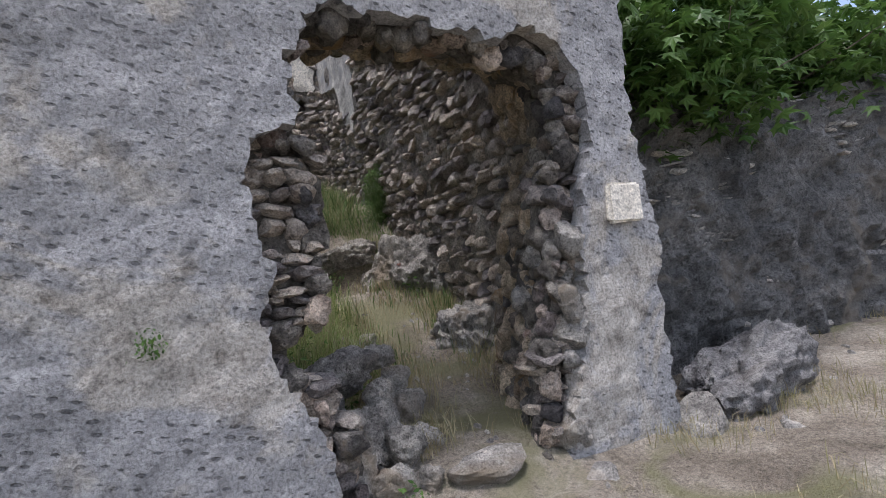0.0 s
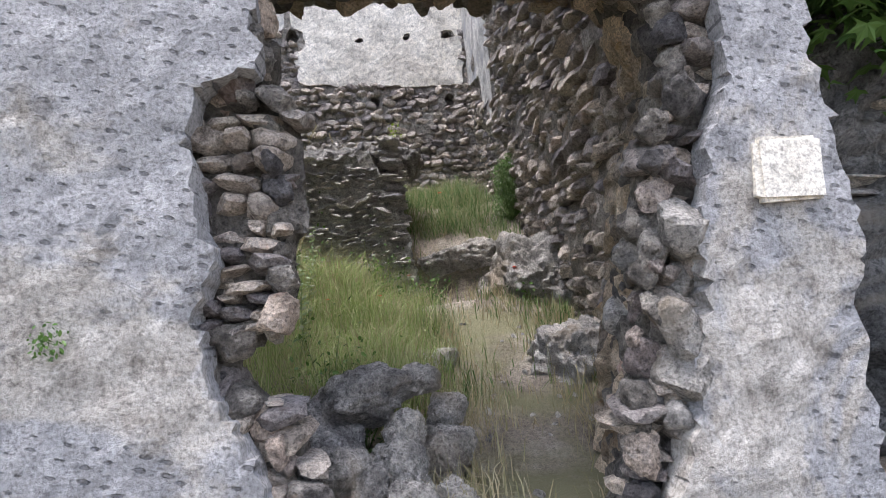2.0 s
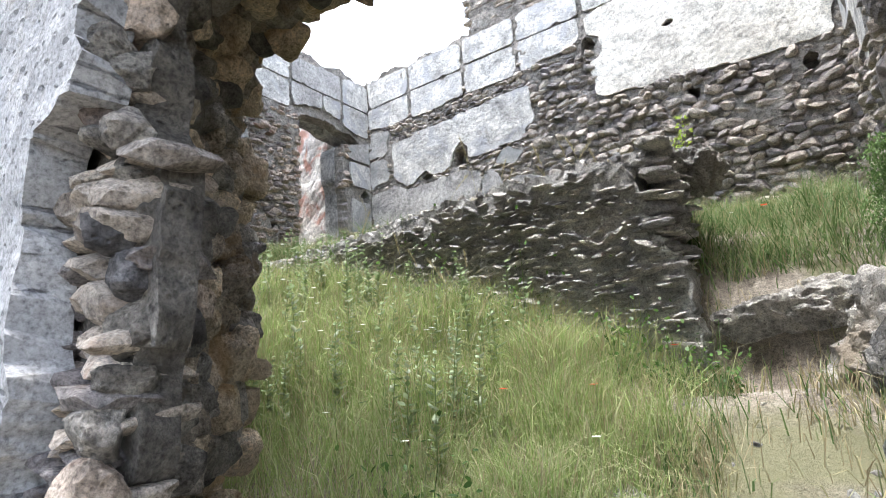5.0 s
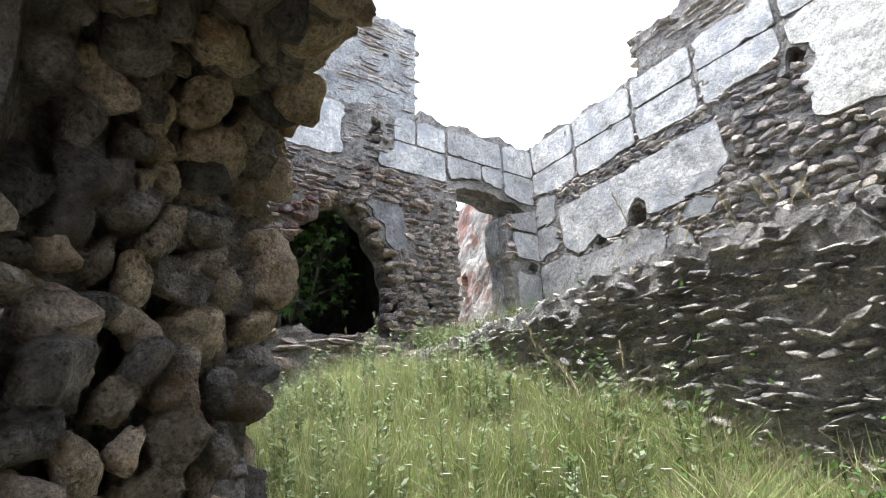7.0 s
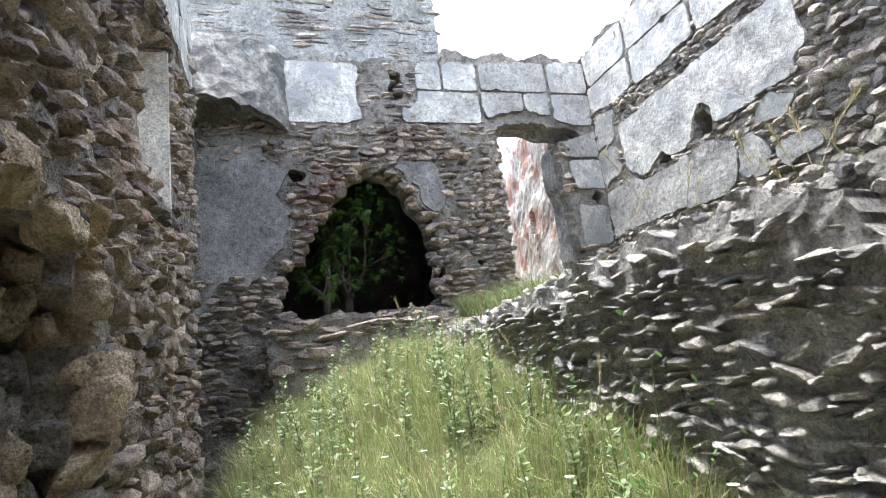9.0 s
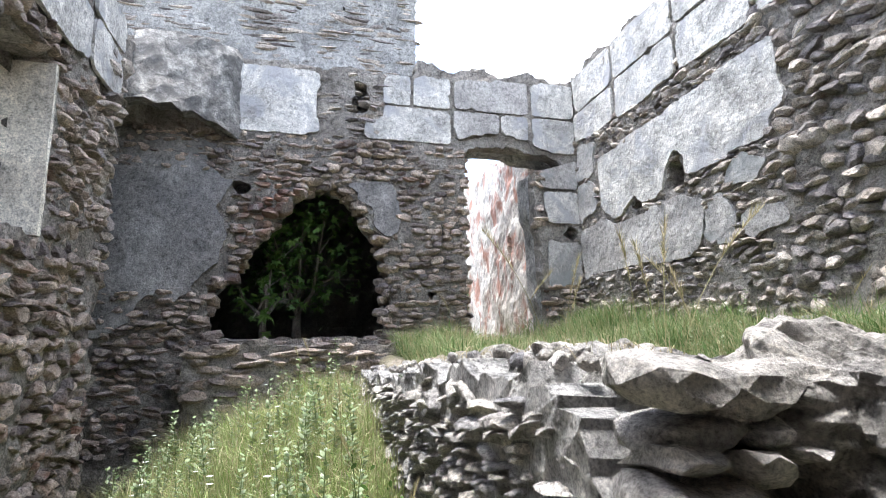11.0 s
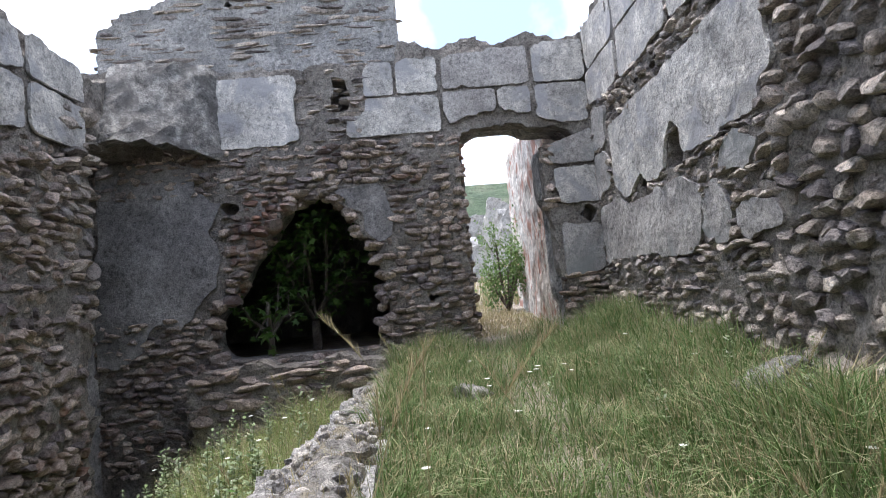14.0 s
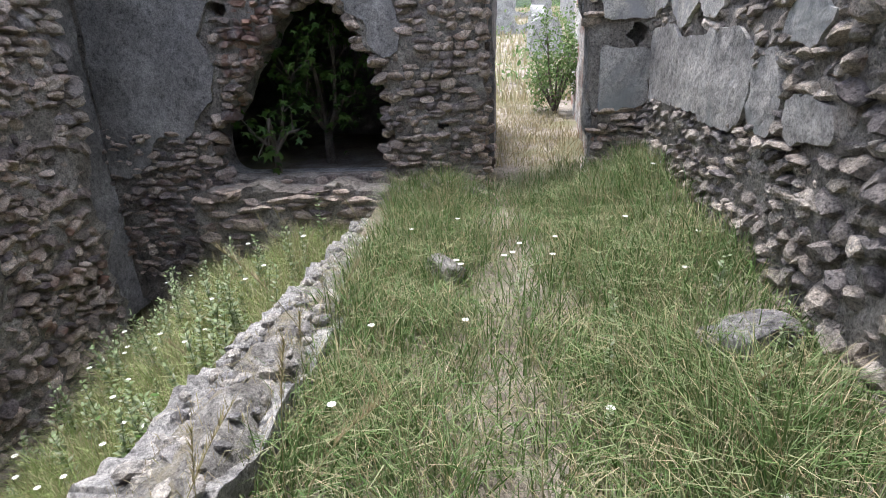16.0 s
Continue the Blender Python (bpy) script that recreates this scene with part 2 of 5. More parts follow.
M_REDWHITE = surface("flaking_red_and_white_plaster", (0.40, 0.37, 0.34), (0.62, 0.58, 0.54), (0.76, 0.73, 0.70), 2.5, 18.0, bump=0.5, depth=0.03, tint=(0.42, 0.20, 0.14), tint_at=0.55, tint_scale=2.2)
# Grey render with the fig canopy's shade painted in as a darker base.
M_SHADE_WALL = surface("fig_shaded_scoured_render", (0.08, 0.08, 0.081), (0.165, 0.163, 0.16), (0.28, 0.272, 0.265), 1.6, 20.0, bump=0.9, depth=0.06, tint=(0.27, 0.235, 0.19), tint_at=0.6, pits=20)
M_TOWER = surface("grey_laid_stone", (0.20, 0.197, 0.19), (0.35, 0.343, 0.33), (0.49, 0.475, 0.45), 3.0, 24.0, bump=0.8, depth=0.04)
M_DIRT = surface("dry_earth", (0.15, 0.124, 0.096), (0.31, 0.268, 0.218), (0.48, 0.43, 0.362), 2.0, 40.0, bump=0.9, depth=0.04, tint=(0.22, 0.215, 0.115), tint_at=0.56, tint_scale=0.9)
M_BARK = surface("grey_bark", (0.06, 0.05, 0.04), (0.13, 0.11, 0.09), (0.22, 0.19, 0.16), 8.0, 40.0, bump=0.8, depth=0.02)
M_MEADOW = foliage("tall_meadow_grass", [(0.17, 0.24, 0.07), (0.28, 0.36, 0.12), (0.38, 0.44, 0.19), (0.50, 0.50, 0.29), (0.30, 0.38, 0.14), (0.20, 0.28, 0.09)], 0.6, 0.45)
M_GRASS = foliage("fresh_grass", [(0.07, 0.13, 0.035), (0.12, 0.19, 0.06), (0.19, 0.26, 0.10), (0.32, 0.34, 0.19), (0.13, 0.21, 0.07), (0.09, 0.16, 0.05)])
M_STRAW = foliage("dry_grass", [(0.32, 0.26, 0.15), (0.44, 0.37, 0.23), (0.27, 0.26, 0.12), (0.52, 0.46, 0.31)], 0.7, 0.25)
M_WEED = foliage("pale_green_weed", [(0.22, 0.29, 0.14), (0.30, 0.36, 0.21), (0.17, 0.24, 0.09), (0.42, 0.45, 0.33)])
M_LEAF = foliage("fig_leaf_green", [(0.04, 0.085, 0.018), (0.07, 0.14, 0.03), (0.11, 0.19, 0.045), (0.05, 0.10, 0.025)], 0.45, 0.3)
M_SPRIG = foliage("bright_young_leaf", [(0.25, 0.36, 0.05), (0.34, 0.44, 0.07)], 0.5, 0.4)
M_BUSH = foliage("broom_green", [(0.09, 0.16, 0.05), (0.14, 0.22, 0.07), (0.20, 0.27, 0.11)])
M_PETAL = foliage("white_petal", [(0.75, 0.75, 0.70), (0.80, 0.80, 0.72)], 0.6, 0.3)
M_POPPY = foliage("poppy_red", [(0.62, 0.07, 0.03), (0.70, 0.10, 0.04)], 0.6, 0.3)
M_HILL = surface("far_wooded_hill", (0.035, 0.055, 0.03), (0.06, 0.085, 0.05), (0.12, 0.13, 0.09), 0.05, 0.6, bump=0.6, depth=1.0)


# ---- building helpers ----
def mesh_object(name, verts, faces, mat, parent=None, smooth=False):
    me = bpy.data.meshes.new(name)
    me.from_pydata([tuple(v) for v in verts], [], [tuple(f) for f in faces])
    me.materials.append(mat)
    if smooth:
        me.shade_smooth()
    me.update()
    ob = new(name, me)
    ob.parent = parent
    return ob


def part(name, bm, mat, parent=None, label="", smooth=False):
    me = bpy.data.meshes.new(name)
    bm.to_mesh(me)
    bm.free()
    me.materials.append(mat)
    if smooth:
        me.shade_smooth()
    ob = new(name, me)
    ob.parent = parent
    if label:
        ob["label"] = label
    return ob


def in_poly(poly, a, b):
    inside = np.zeros(np.shape(a), bool)
    for (x1, y1), (x2, y2) in zip(poly, poly[1:] + poly[:1]):
        cross = ((y1 > b) != (y2 > b)) & (a < (x2 - x1) * (b - y1) / ((y2 - y1) or 1e-9) + x1)
        inside ^= cross
    return inside


def rough_noise(p, seed, scale):
    return noise.fractal(Vector((p[0] * scale + seed * 7.3, p[1] * scale, p[2] * scale)), 0.9, 2.1, 4)


class Face:
    """A wall's plane: a runs along it, b is the height, out points to the viewer's side."""

    def __init__(self, origin, along, out):
        self.o, self.u, self.n = Vector(origin), Vector(along).normalized(), Vector(out).normalized()

    def at(self, a, b, d=0.0):
        return self.o + self.u * a + Vector((0, 0, b)) + self.n * d


def slab(name, face, a0, a1, b0, b1, inside, thick, mat, step=0.06, rough=0.03, ragged=0.02, seed=1, proud=0.0, parent=None, scale=2.2):
    """A wall or coat of plaster with a ragged outline, real thickness and an uneven face."""
    na, nb = int(round((a1 - a0) / step)), int(round((b1 - b0) / step))
    ca = a0 + (np.arange(na) + 0.5) * (a1 - a0) / na
    cb = b0 + (np.arange(nb) + 0.5) * (b1 - b0) / nb
    A, B = np.meshgrid(ca, cb, indexing="ij")
    keep = inside(A, B)
    ids, pos = {}, []

    def vid(i, j):
        if (i, j) not in ids:
            ids[(i, j)] = len(pos)
            pos.append([a0 + i * (a1 - a0) / na, b0 + j * (b1 - b0) / nb])
        return ids[(i, j)]

    quads, edge_use = [], {}
    for i, j in zip(*np.nonzero(keep)):
        q = [vid(i, j), vid(i + 1, j), vid(i + 1, j + 1), vid(i, j + 1)]
        quads.append(q)
        for k in range(4):
            e = (q[k], q[(k + 1) % 4])
            if (e[1], e[0]) in edge_use:
                del edge_use[(e[1], e[0])]
            else:
                edge_use[e] = True
    pos = np.array(pos)
    near = {}
    for s, e in edge_use:
        near.setdefault(s, []).append(e)
        near.setdefault(e, []).append(s)
    for _ in range(2):
        moved = pos.copy()
        for v, ns in near.items():
            moved[v] = 0.5 * pos[v] + 0.5 * pos[ns].mean(0)
        pos = moved
    rng = random.Random(seed)
    count = len(pos)
    verts = []
    for k in range(count):
        a, b = pos[k]
        if k in near:
            a += rng.uniform(-ragged, ragged)
            b += rng.uniform(-ragged, ragged)
        p = face.at(a, b)
        verts.append(p + face.n * (proud + rough * rough_noise(p, seed, scale) + rng.uniform(-0.15, 0.15) * rough))
    for k in range(count):
        a, b = pos[k]
        p = face.at(a, b)
        verts.append(p + face.n * (proud - thick + 0.5 * rough * rough_noise(p, seed + 3, scale)))
    flip = face.u.cross(Vector((0, 0, 1))).dot(face.n) < 0
    faces = []
    for q in quads:
        f, g = q, [v + count for v in reversed(q)]
        faces += [f[::-1], g[::-1]] if flip else [f, g]
    for s, e in edge_use:
        f = [e, s, s + count, e + count]
        faces.append(f[::-1] if flip else f)
    return mesh_object(name, verts, faces, mat, parent)


def stone_mesh(name, rng, mat, cuts=2):
    """An angular, chipped field stone of unit size."""
    bm = bmesh.new()
    bmesh.ops.create_icosphere(bm, subdivisions=cuts, radius=0.5)
    planes = [(Vector((rng.gauss(0, 1), rng.gauss(0, 1), rng.gauss(0, 1))).normalized(), rng.uniform(0.36, 0.52)) for _ in range(8)]
    off = Vector((rng.uniform(0, 50), rng.uniform(0, 50), 0))
    for v in bm.verts:
        d = v.co.normalized()
        r = 0.54 / (abs(d.x) ** 5 + abs(d.y) ** 5 + abs(d.z) ** 5) ** 0.2
        for p, far in planes:
            c = d.dot(p)
            if c > 0.05:
                r = min(r, far / c)
        v.co = d * r * (1 + 0.16 * noise.fractal(d * 2.4 + off, 0.8, 2.2, 3))
    me = bpy.data.meshes.new(name)
    bm.to_mesh(me)
    bm.free()
    me.materials.append(mat)
    return me


RNG = random.Random(11)
STONES = [stone_mesh("stone", RNG, M_STONE) for _ in range(14)]
STONES_DARK = [stone_mesh("dark_stone", RNG, M_STONE_DARK) for _ in range(10)]
STONES_WARM = [stone_mesh("warm_stone", RNG, M_WARM) for _ in range(10)]
STONE_GEO = [(np.array([v.co[:] for v in me.vertices]), [tuple(p.vertices) for p in me.polygons]) for me in STONES]


def face_matrix(face, a, b, d, w, h, deep, turn, lean):
    basis = Matrix((face.u, face.n, Vector((0, 0, 1)))).transposed()
    m = basis.to_4x4() @ Matrix.Rotation(turn, 4, "Y") @ Matrix.Rotation(lean, 4, "X") @ Matrix.Diagonal((w, deep, h, 1))
    m.translation = face.at(a, b, d)
    return m


def rubble(owner, face, a0, a1, b0, b1, inside, size=(0.10, 0.26), course=(0.07, 0.16), seed=1, proud=0.02, gap=0.012, skip=0.06, pool=None, joined=None, limit=290, nearest=(0, 0), deep=0.16, bulge=0.03, tilt=0.16):
    """Courses of uneven stones in a wall's face; those past the limit are joined into one mesh."""
    pool = pool or STONES
    rng = random.Random(seed)
    spots, b = [], b0
    while b < b1:
        h = rng.uniform(*course)
        a = a0 - rng.random() * 0.1
        while a < a1:
            w = rng.uniform(*size) * (0.8 + 0.5 * h / course[1])
            hh = h * rng.uniform(0.78, 1.12)
            spots.append((a + w / 2, b + h / 2 + rng.uniform(-0.02, 0.02), w - gap, hh - gap))
            a += w
        b += h
    A, B = np.array([s[0] for s in spots]), np.array([s[1] for s in spots])
    ok = inside(A, B)
    spots = [s for s, o in zip(spots, ok) if o and rng.random() > skip]
    order = sorted(range(len(spots)), key=lambda i: (spots[i][0] - nearest[0]) ** 2 + (spots[i][1] - nearest[1]) ** 2)
    singles = set(order[:limit])
    jv, jf = [], []
    for i, (a, b, w, h) in enumerate(spots):
        m = face_matrix(face, a, b, proud - deep / 2 + rng.uniform(-bulge, bulge), w * 1.30, h * 1.32, deep * 1.15, rng.uniform(-tilt, tilt), rng.uniform(-0.15, 0.15))
        k = rng.randrange(len(pool))
        if i in singles:
            ob = new("stone", pool[k])
            ob.parent = owner
            ob.matrix_world = m
        else:
            gv, gf = STONE_GEO[k % len(STONE_GEO)]
            base = len(jv)
            jv += [m @ Vector(v) for v in gv]
            jf += [tuple(x + base for x in f) for f in gf]
    if jv:
        rest = mesh_object("small_rubble", jv, jf, joined or M_STONE_JOINED, owner)
        rest["kind"] = "stuff"


def jitter_poly(points, seed, amount=0.03, cuts=3):
    """A polygon with its edges cut up and shaken."""
    rng = random.Random(seed)
    out = []
    for (x1, y1), (x2, y2) in zip(points, points[1:] + points[:1]):
        for k in range(cuts):
            f = k / cuts
            out.append((x1 + (x2 - x1) * f + rng.uniform(-amount, amount), y1 + (y2 - y1) * f + rng.uniform(-amount, amount)))
    return out


def plaster_patch(owner, name, face, points, mat, thick=0.03, proud=0.02, holes=(), seed=1, step=0.04, amount=0.02, label="", rough=0.012):
    poly = jitter_poly(points, seed, amount)
    hs = [jitter_poly(h, seed + 5, 0.02) for h in holes]
    xs, ys = [p[0] for p in poly], [p[1] for p in poly]

    def inside(a, b):
        k = in_poly(poly, a, b)
        for h in hs:
            k &= ~in_poly(h, a, b)
        return k

    ob = slab(name, face, min(xs) - step, max(xs) + step, min(ys) - step, max(ys) + step, inside, thick, mat, step, rough, 0.008, seed, proud, owner)
    if label:
        ob["label"] = label
    return ob


# ---- the lie of the land ----
def ease(x, lo, hi):
    t = min(1.0, max(0.0, (x - lo) / (hi - lo)))
    return t * t * (3 - 2 * t)


RISE = [(-60, -1.5), (-6, -0.15), (0, 0.0), (2.2, 0.12), (2.6, 0.28), (3.4, 0.45), (4.3, 0.82), (5.0, 1.1), (5.4, 1.3), (5.8, 1.58), (6.2, 1.98), (6.7, 2.3), (7.2, 2.45), (8.0, 2.6), (8.6, 2.85), (30, 4.0), (200, 20)]


def rise(y):
    for (y0, z0), (y1, z1) in zip(RISE, RISE[1:]):
        if y <= y1:
            return z0 + (z1 - z0) * max(0.0, (y - y0)) / (y1 - y0)
    return RISE[-1][1]


def land(x, y):
    """The ground's height: yard, path up through the breach, lower room, upper terrace, slopes beyond."""
    out = rise(min(y, 2.3))
    lower = rise(min(y, 5.3)) + 0.30 * max(0.0, min(1.3 - x, 5.2)) * ease(y, 3.0, 4.2) * (1.0 - 0.25 * ease(-x, 1.0, 4.0))
    upper = 2.46 + 0.07 * max(0.0, 1.3 - x) + 0.32 * ease(y, 7.4, 8.5)
    path = rise(y)
    side = ease(1.45 - x, 0.0, 0.45)
    terrace = path * (1 - side) + upper * side
    f = ease(y, 5.78, 5.98)
    room = lower * (1 - f) + terrace * f
    z = out + (room - out) * ease(y, 2.3, 2.9)
    if x > 2.6:
        yard = 0.10 + 0.20 * ease(y, 2.0, 4.0) + 0.05 * (x - 2.6)
        z = z + (min(yard, z + 0.5) - z) * ease(x, 2.6, 2.9)
    if x < -3.7:
        beyond = 2.9 + 0.012 * (-4 - x) + 0.085 * max(0.0, min(-12 - x, 60))
        z = z + (beyond - z) * ease(-x, 3.7, 4.2) * ease(y, 2.4, 3.2)
    z += 0.035 * noise.noise(Vector((x * 1.3, y * 1.3, 4.2))) + 0.012 * noise.noise(Vector((x * 6, y * 6, 1.2)))
    return z


def axis_steps(lo, hi, fine_lo, fine_hi, fine):
    s = list(np.arange(fine_lo, fine_hi + 1e-6, fine))
    d, x = fine, fine_lo
    while x > lo:
        d *= 1.3
        x -= d
        s.insert(0, x)
    d, x = fine, fine_hi
    while x < hi:
        d *= 1.3
        x += d
        s.append(x)
    return s


gx, gy = axis_steps(-900, 900, -5.0, 6.0, 0.09), axis_steps(-900, 900, 0.0, 9.0, 0.09)
gv = [(x, y, land(x, y)) for x in gx for y in gy]
gf = [(i * len(gy) + j, (i + 1) * len(gy) + j, (i + 1) * len(gy) + j + 1, i * len(gy) + j + 1) for i in range(len(gx) - 1) for j in range(len(gy) - 1)]
ground = mesh_object("ground", gv, gf, M_DIRT, smooth=True)
tagged(ground, "dry stony earth path and overgrown ruin floor", "ground", kind="structure")

# ---- facade wall with the breach ----
FRONT = Face((0, 2.6, 0), (1, 0, 0), (0, -1, 0))
BREACH = [(0.72, 0.2), (0.70, 0.50), (0.64, 0.80), (0.49, 1.02), (0.47, 1.18), (0.47, 1.31), (0.52, 1.42), (0.52, 1.64), (0.48, 1.86), (0.50, 2.06), (0.56, 2.14), (0.75, 2.15), (0.76, 2.24), (0.69, 2.46), (0.80, 2.56), (0.86, 2.76), (1.34, 2.78), (1.73, 2.72), (2.0, 2.66), (2.22, 2.74), (2.50, 2.56), (2.56, 2.30), (2.56, 2.02), (2.40, 1.80), (2.36, 1.52), (2.28, 1.03), (2.12, 0.55), (2.0, 0.15), (1.9, -0.4), (0.8, -0.4)]
WINDOW = [(-1.82, 3.62), (-0.92, 3.58), (-0.92, 4.72), (-1.82, 4.80)]
BREACH_J = jitter_poly(BREACH, 4, 0.025, 3)


def facade_inside(a, b):
    top = 5.92 + 0.10 * np.sin(a * 2.3) + 0.06 * np.sin(a * 7.1)
    edge = 2.93 - 0.06 * (b - 0.2) * 0 + 0.03 * np.sin(b * 5) - 0.22 * np.clip(0.8 - b, 0, 1) * 0.5
    return (b < top) & (a < edge) & ~in_poly(BREACH_J, a, b) & ~in_poly(WINDOW, a, b)


wall_south = slab("wall_south", FRONT, -5.0, 3.0, -0.4, 6.1, facade_inside, 0.13, M_FACADE, 0.05, 0.022, 0.025, 2)
tagged(wall_south, "thick grey keyed-plaster outer wall broken by a ragged breach", "wall", kind="structure")

TONGUE_EDGE = [(0.86, 0.2), (0.84, 0.62), (0.70, 0.95), (0.52, 1.04), (0.54, 1.16), (0.76, 1.22), (0.80, 1.45), (0.83, 1.7), (0.82, 2.05), (0.70, 2.14), (0.80, 2.24), (0.74, 2.46), (0.84, 2.62), (0.9, 2.74), (1.34, 2.72), (1.73, 2.70), (2.0, 2.62), (2.2, 2.64), (2.34, 2.48), (2.40, 2.25), (2.38, 1.98), (2.24, 1.78), (2.18, 1.5), (2.10, 1.0), (2.0, 0.5), (1.9, 0.1), (1.8, -0.4), (0.9, -0.4)]


def splay(points, y):
    """The breach's outline at a depth y in the wall: it widens towards the room."""
    d = max(0.0, y - 2.72)
    out = []
    for x, z in points:
        side = ease_to(x, 1.25, 1.75)
        out.append((x - (0.05 + 0.95 * d) * (1 - side) + 0.28 * d * side, z + 0.35 * d * ease_to(z, 2.3, 2.6)))
    return out


def ease_to(x, lo, hi):
    return min(1.0, max(0.0, (x - lo) / (hi - lo)))


INNER = Face((0, 3.50, 0), (1, 0, 0), (0, 1, 0))
BREACH_IN = jitter_poly(splay(TONGUE_EDGE, 3.44), 8, 0.03, 3)


def inner_inside(a, b):
    top = 5.86 + 0.08 * np.sin(a * 2.9) + 0.05 * np.sin(a * 8.1)
    alcove = (a < -2.98 + 0.05 * np.sin(b * 9)) & (b < 5.15)
    return (b < top) & (a < 2.7) & ~in_poly(BREACH_IN, a, b) & ~in_poly(WINDOW, a, b) & ~alcove


wall_core = slab("wall_south_core", INNER, -4.3, 2.7, -0.4, 6.0, inner_inside, 0.26, M_MORTAR, 0.06, 0.05, 0.03, 5)
tagged(wall_core, "brown rubble inner side of the thick outer wall", "wall", kind="structure")
for k in range(5):
    y = 2.94 + 0.085 * k
    ring = jitter_poly(splay(TONGUE_EDGE, y), 30 + k, 0.03, 3)
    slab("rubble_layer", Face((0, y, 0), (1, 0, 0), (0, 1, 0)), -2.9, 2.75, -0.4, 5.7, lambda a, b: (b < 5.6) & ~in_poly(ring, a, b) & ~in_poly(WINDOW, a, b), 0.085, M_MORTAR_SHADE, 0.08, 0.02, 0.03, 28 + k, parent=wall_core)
rubble(wall_core, INNER, -3.0, 0.9, 0.8, 5.0, lambda a, b: inner_inside(a, b) & inner_inside(a + 0.1, b) & inner_inside(a - 0.1, b), (0.06, 0.15), (0.05, 0.11), 21, 0.035, skip=0.06, pool=STONES_WARM, joined=M_WARM_JOINED, nearest=(-0.9, 2.8), bulge=0.04, tilt=0.5)
TONGUE = jitter_poly(TONGUE_EDGE, 12, 0.03, 3)


def tongue_inside(a, b):
    return (b < 5.8) & (a < 2.88) & ~in_poly(TONGUE, a, b) & ~in_poly(WINDOW, a, b)


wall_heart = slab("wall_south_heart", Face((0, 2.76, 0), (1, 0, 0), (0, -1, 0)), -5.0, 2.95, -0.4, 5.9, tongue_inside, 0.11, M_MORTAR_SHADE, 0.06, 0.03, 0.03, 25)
tagged(wall_heart, "exposed rubble heart of the broken outer wall", "wall", kind="structure")


def breach_stones(owner, points, y0, y1, sizes, seed, skip=0.05, pool=None):
    """Uneven stones along the broken edge, across the wall's thickness."""
    rng = random.Random(seed)
    n = len(points)
    cx, cz = sum(p[0] for p in points) / n, sum(p[1] for p in points) / n
    y = y0
    while y < y1:
        dy = rng.uniform(*sizes) * 1.1
        walked, want = 0.0, rng.uniform(0.0, 0.12)
        ring = splay(points, y + dy / 2)
        segs = [(x1, z1, x2, z2, math.hypot(x2 - x1, z2 - z1)) for (x1, z1), (x2, z2) in zip(ring, ring[1:])]
        for x1, z1, x2, z2, length in segs:
            while want < walked + length:
                f = (want - walked) / length
                x, z = x1 + (x2 - x1) * f, z1 + (z2 - z1) * f
                w = rng.uniform(*sizes)
                want += w * 0.86
                if z < 0.2 or rng.random() < skip:
                    continue
                t = Vector((x2 - x1, 0, z2 - z1)).normalized()
                nrm = t.cross(Vector((0, 1, 0)))
                if nrm.dot(Vector((cx - x, 0, cz - z))) < 0:
                    nrm.negate()
                basis = Matrix((t, Vector((0, 1, 0)), nrm)).transposed().to_4x4()
                m = basis @ Euler((rng.uniform(-0.4, 0.4), rng.uniform(-0.4, 0.4), rng.uniform(-0.5, 0.5))).to_matrix().to_4x4() @ Matrix.Diagonal((w, dy * rng.uniform(0.9, 1.2), w * rng.uniform(0.6, 1.0), 1))
                m.translation = Vector((x, y + dy / 2 + rng.uniform(-0.05, 0.05), z + rng.uniform(-0.03, 0.03))) + nrm * rng.uniform(-0.02, 0.04)
                ob = new("stone", rng.choice(pool or BIG_STONES))
                ob.parent = owner
                ob.matrix_world = m
            walked += length
        y += dy * 0.9


BIG_STONES = [stone_mesh("big_stone", RNG, M_WARM if k % 4 == 1 else M_JAMB, 3) for k in range(12)]
OCHRE_STONES = [stone_mesh("ochre_stone", RNG, M_OCHRE if k % 3 else M_JAMB, 3) for k in range(12)]
breach_stones(wall_heart, TONGUE_EDGE[:-2], 2.68, 2.95, (0.07, 0.17), 3, 0.0)
breach_stones(wall_core, TONGUE_EDGE[:-2], 2.92, 3.44, (0.08, 0.19), 4, 0.0, OCHRE_STONES)
HEART = Face((0, 2.76, 0), (1, 0, 0), (0, -1, 0))
rubble(wall_heart, HEART, 0.45, 0.84, 0.4, 2.2, lambda a, b: tongue_inside(a, b) & (in_poly(BREACH_J, a, b) | in_poly(BREACH_J, a + 0.08, b)), (0.06, 0.14), (0.05, 0.11), 26, 0.06, skip=0.0, limit=80, nearest=(0.7, 1.5), deep=0.2, bulge=0.04, tilt=0.3)
rubble(wall_heart, HEART, 2.0, 2.6, 0.1, 2.7, lambda a, b: tongue_inside(a, b) & (in_poly(BREACH_J, a, b) | in_poly(BREACH_J, a - 0.06, b)), (0.07, 0.17), (0.06, 0.13), 27, 0.06, skip=0.0, limit=80, nearest=(2.3, 1.5), deep=0.22, bulge=0.05, tilt=0.3)
alcove_back = slab("wall_alcove", Face((0, 3.05, 0), (1, 0, 0), (0, 1, 0)), -4.2, -2.7, 1.5, 5.4, lambda a, b: b < 9, 0.12, M_SOOT, 0.08, 0.03, 0.0, 6)
tagged(alcove_back, "soot-dark plaster back of the hearth recess", "wall", kind="structure")

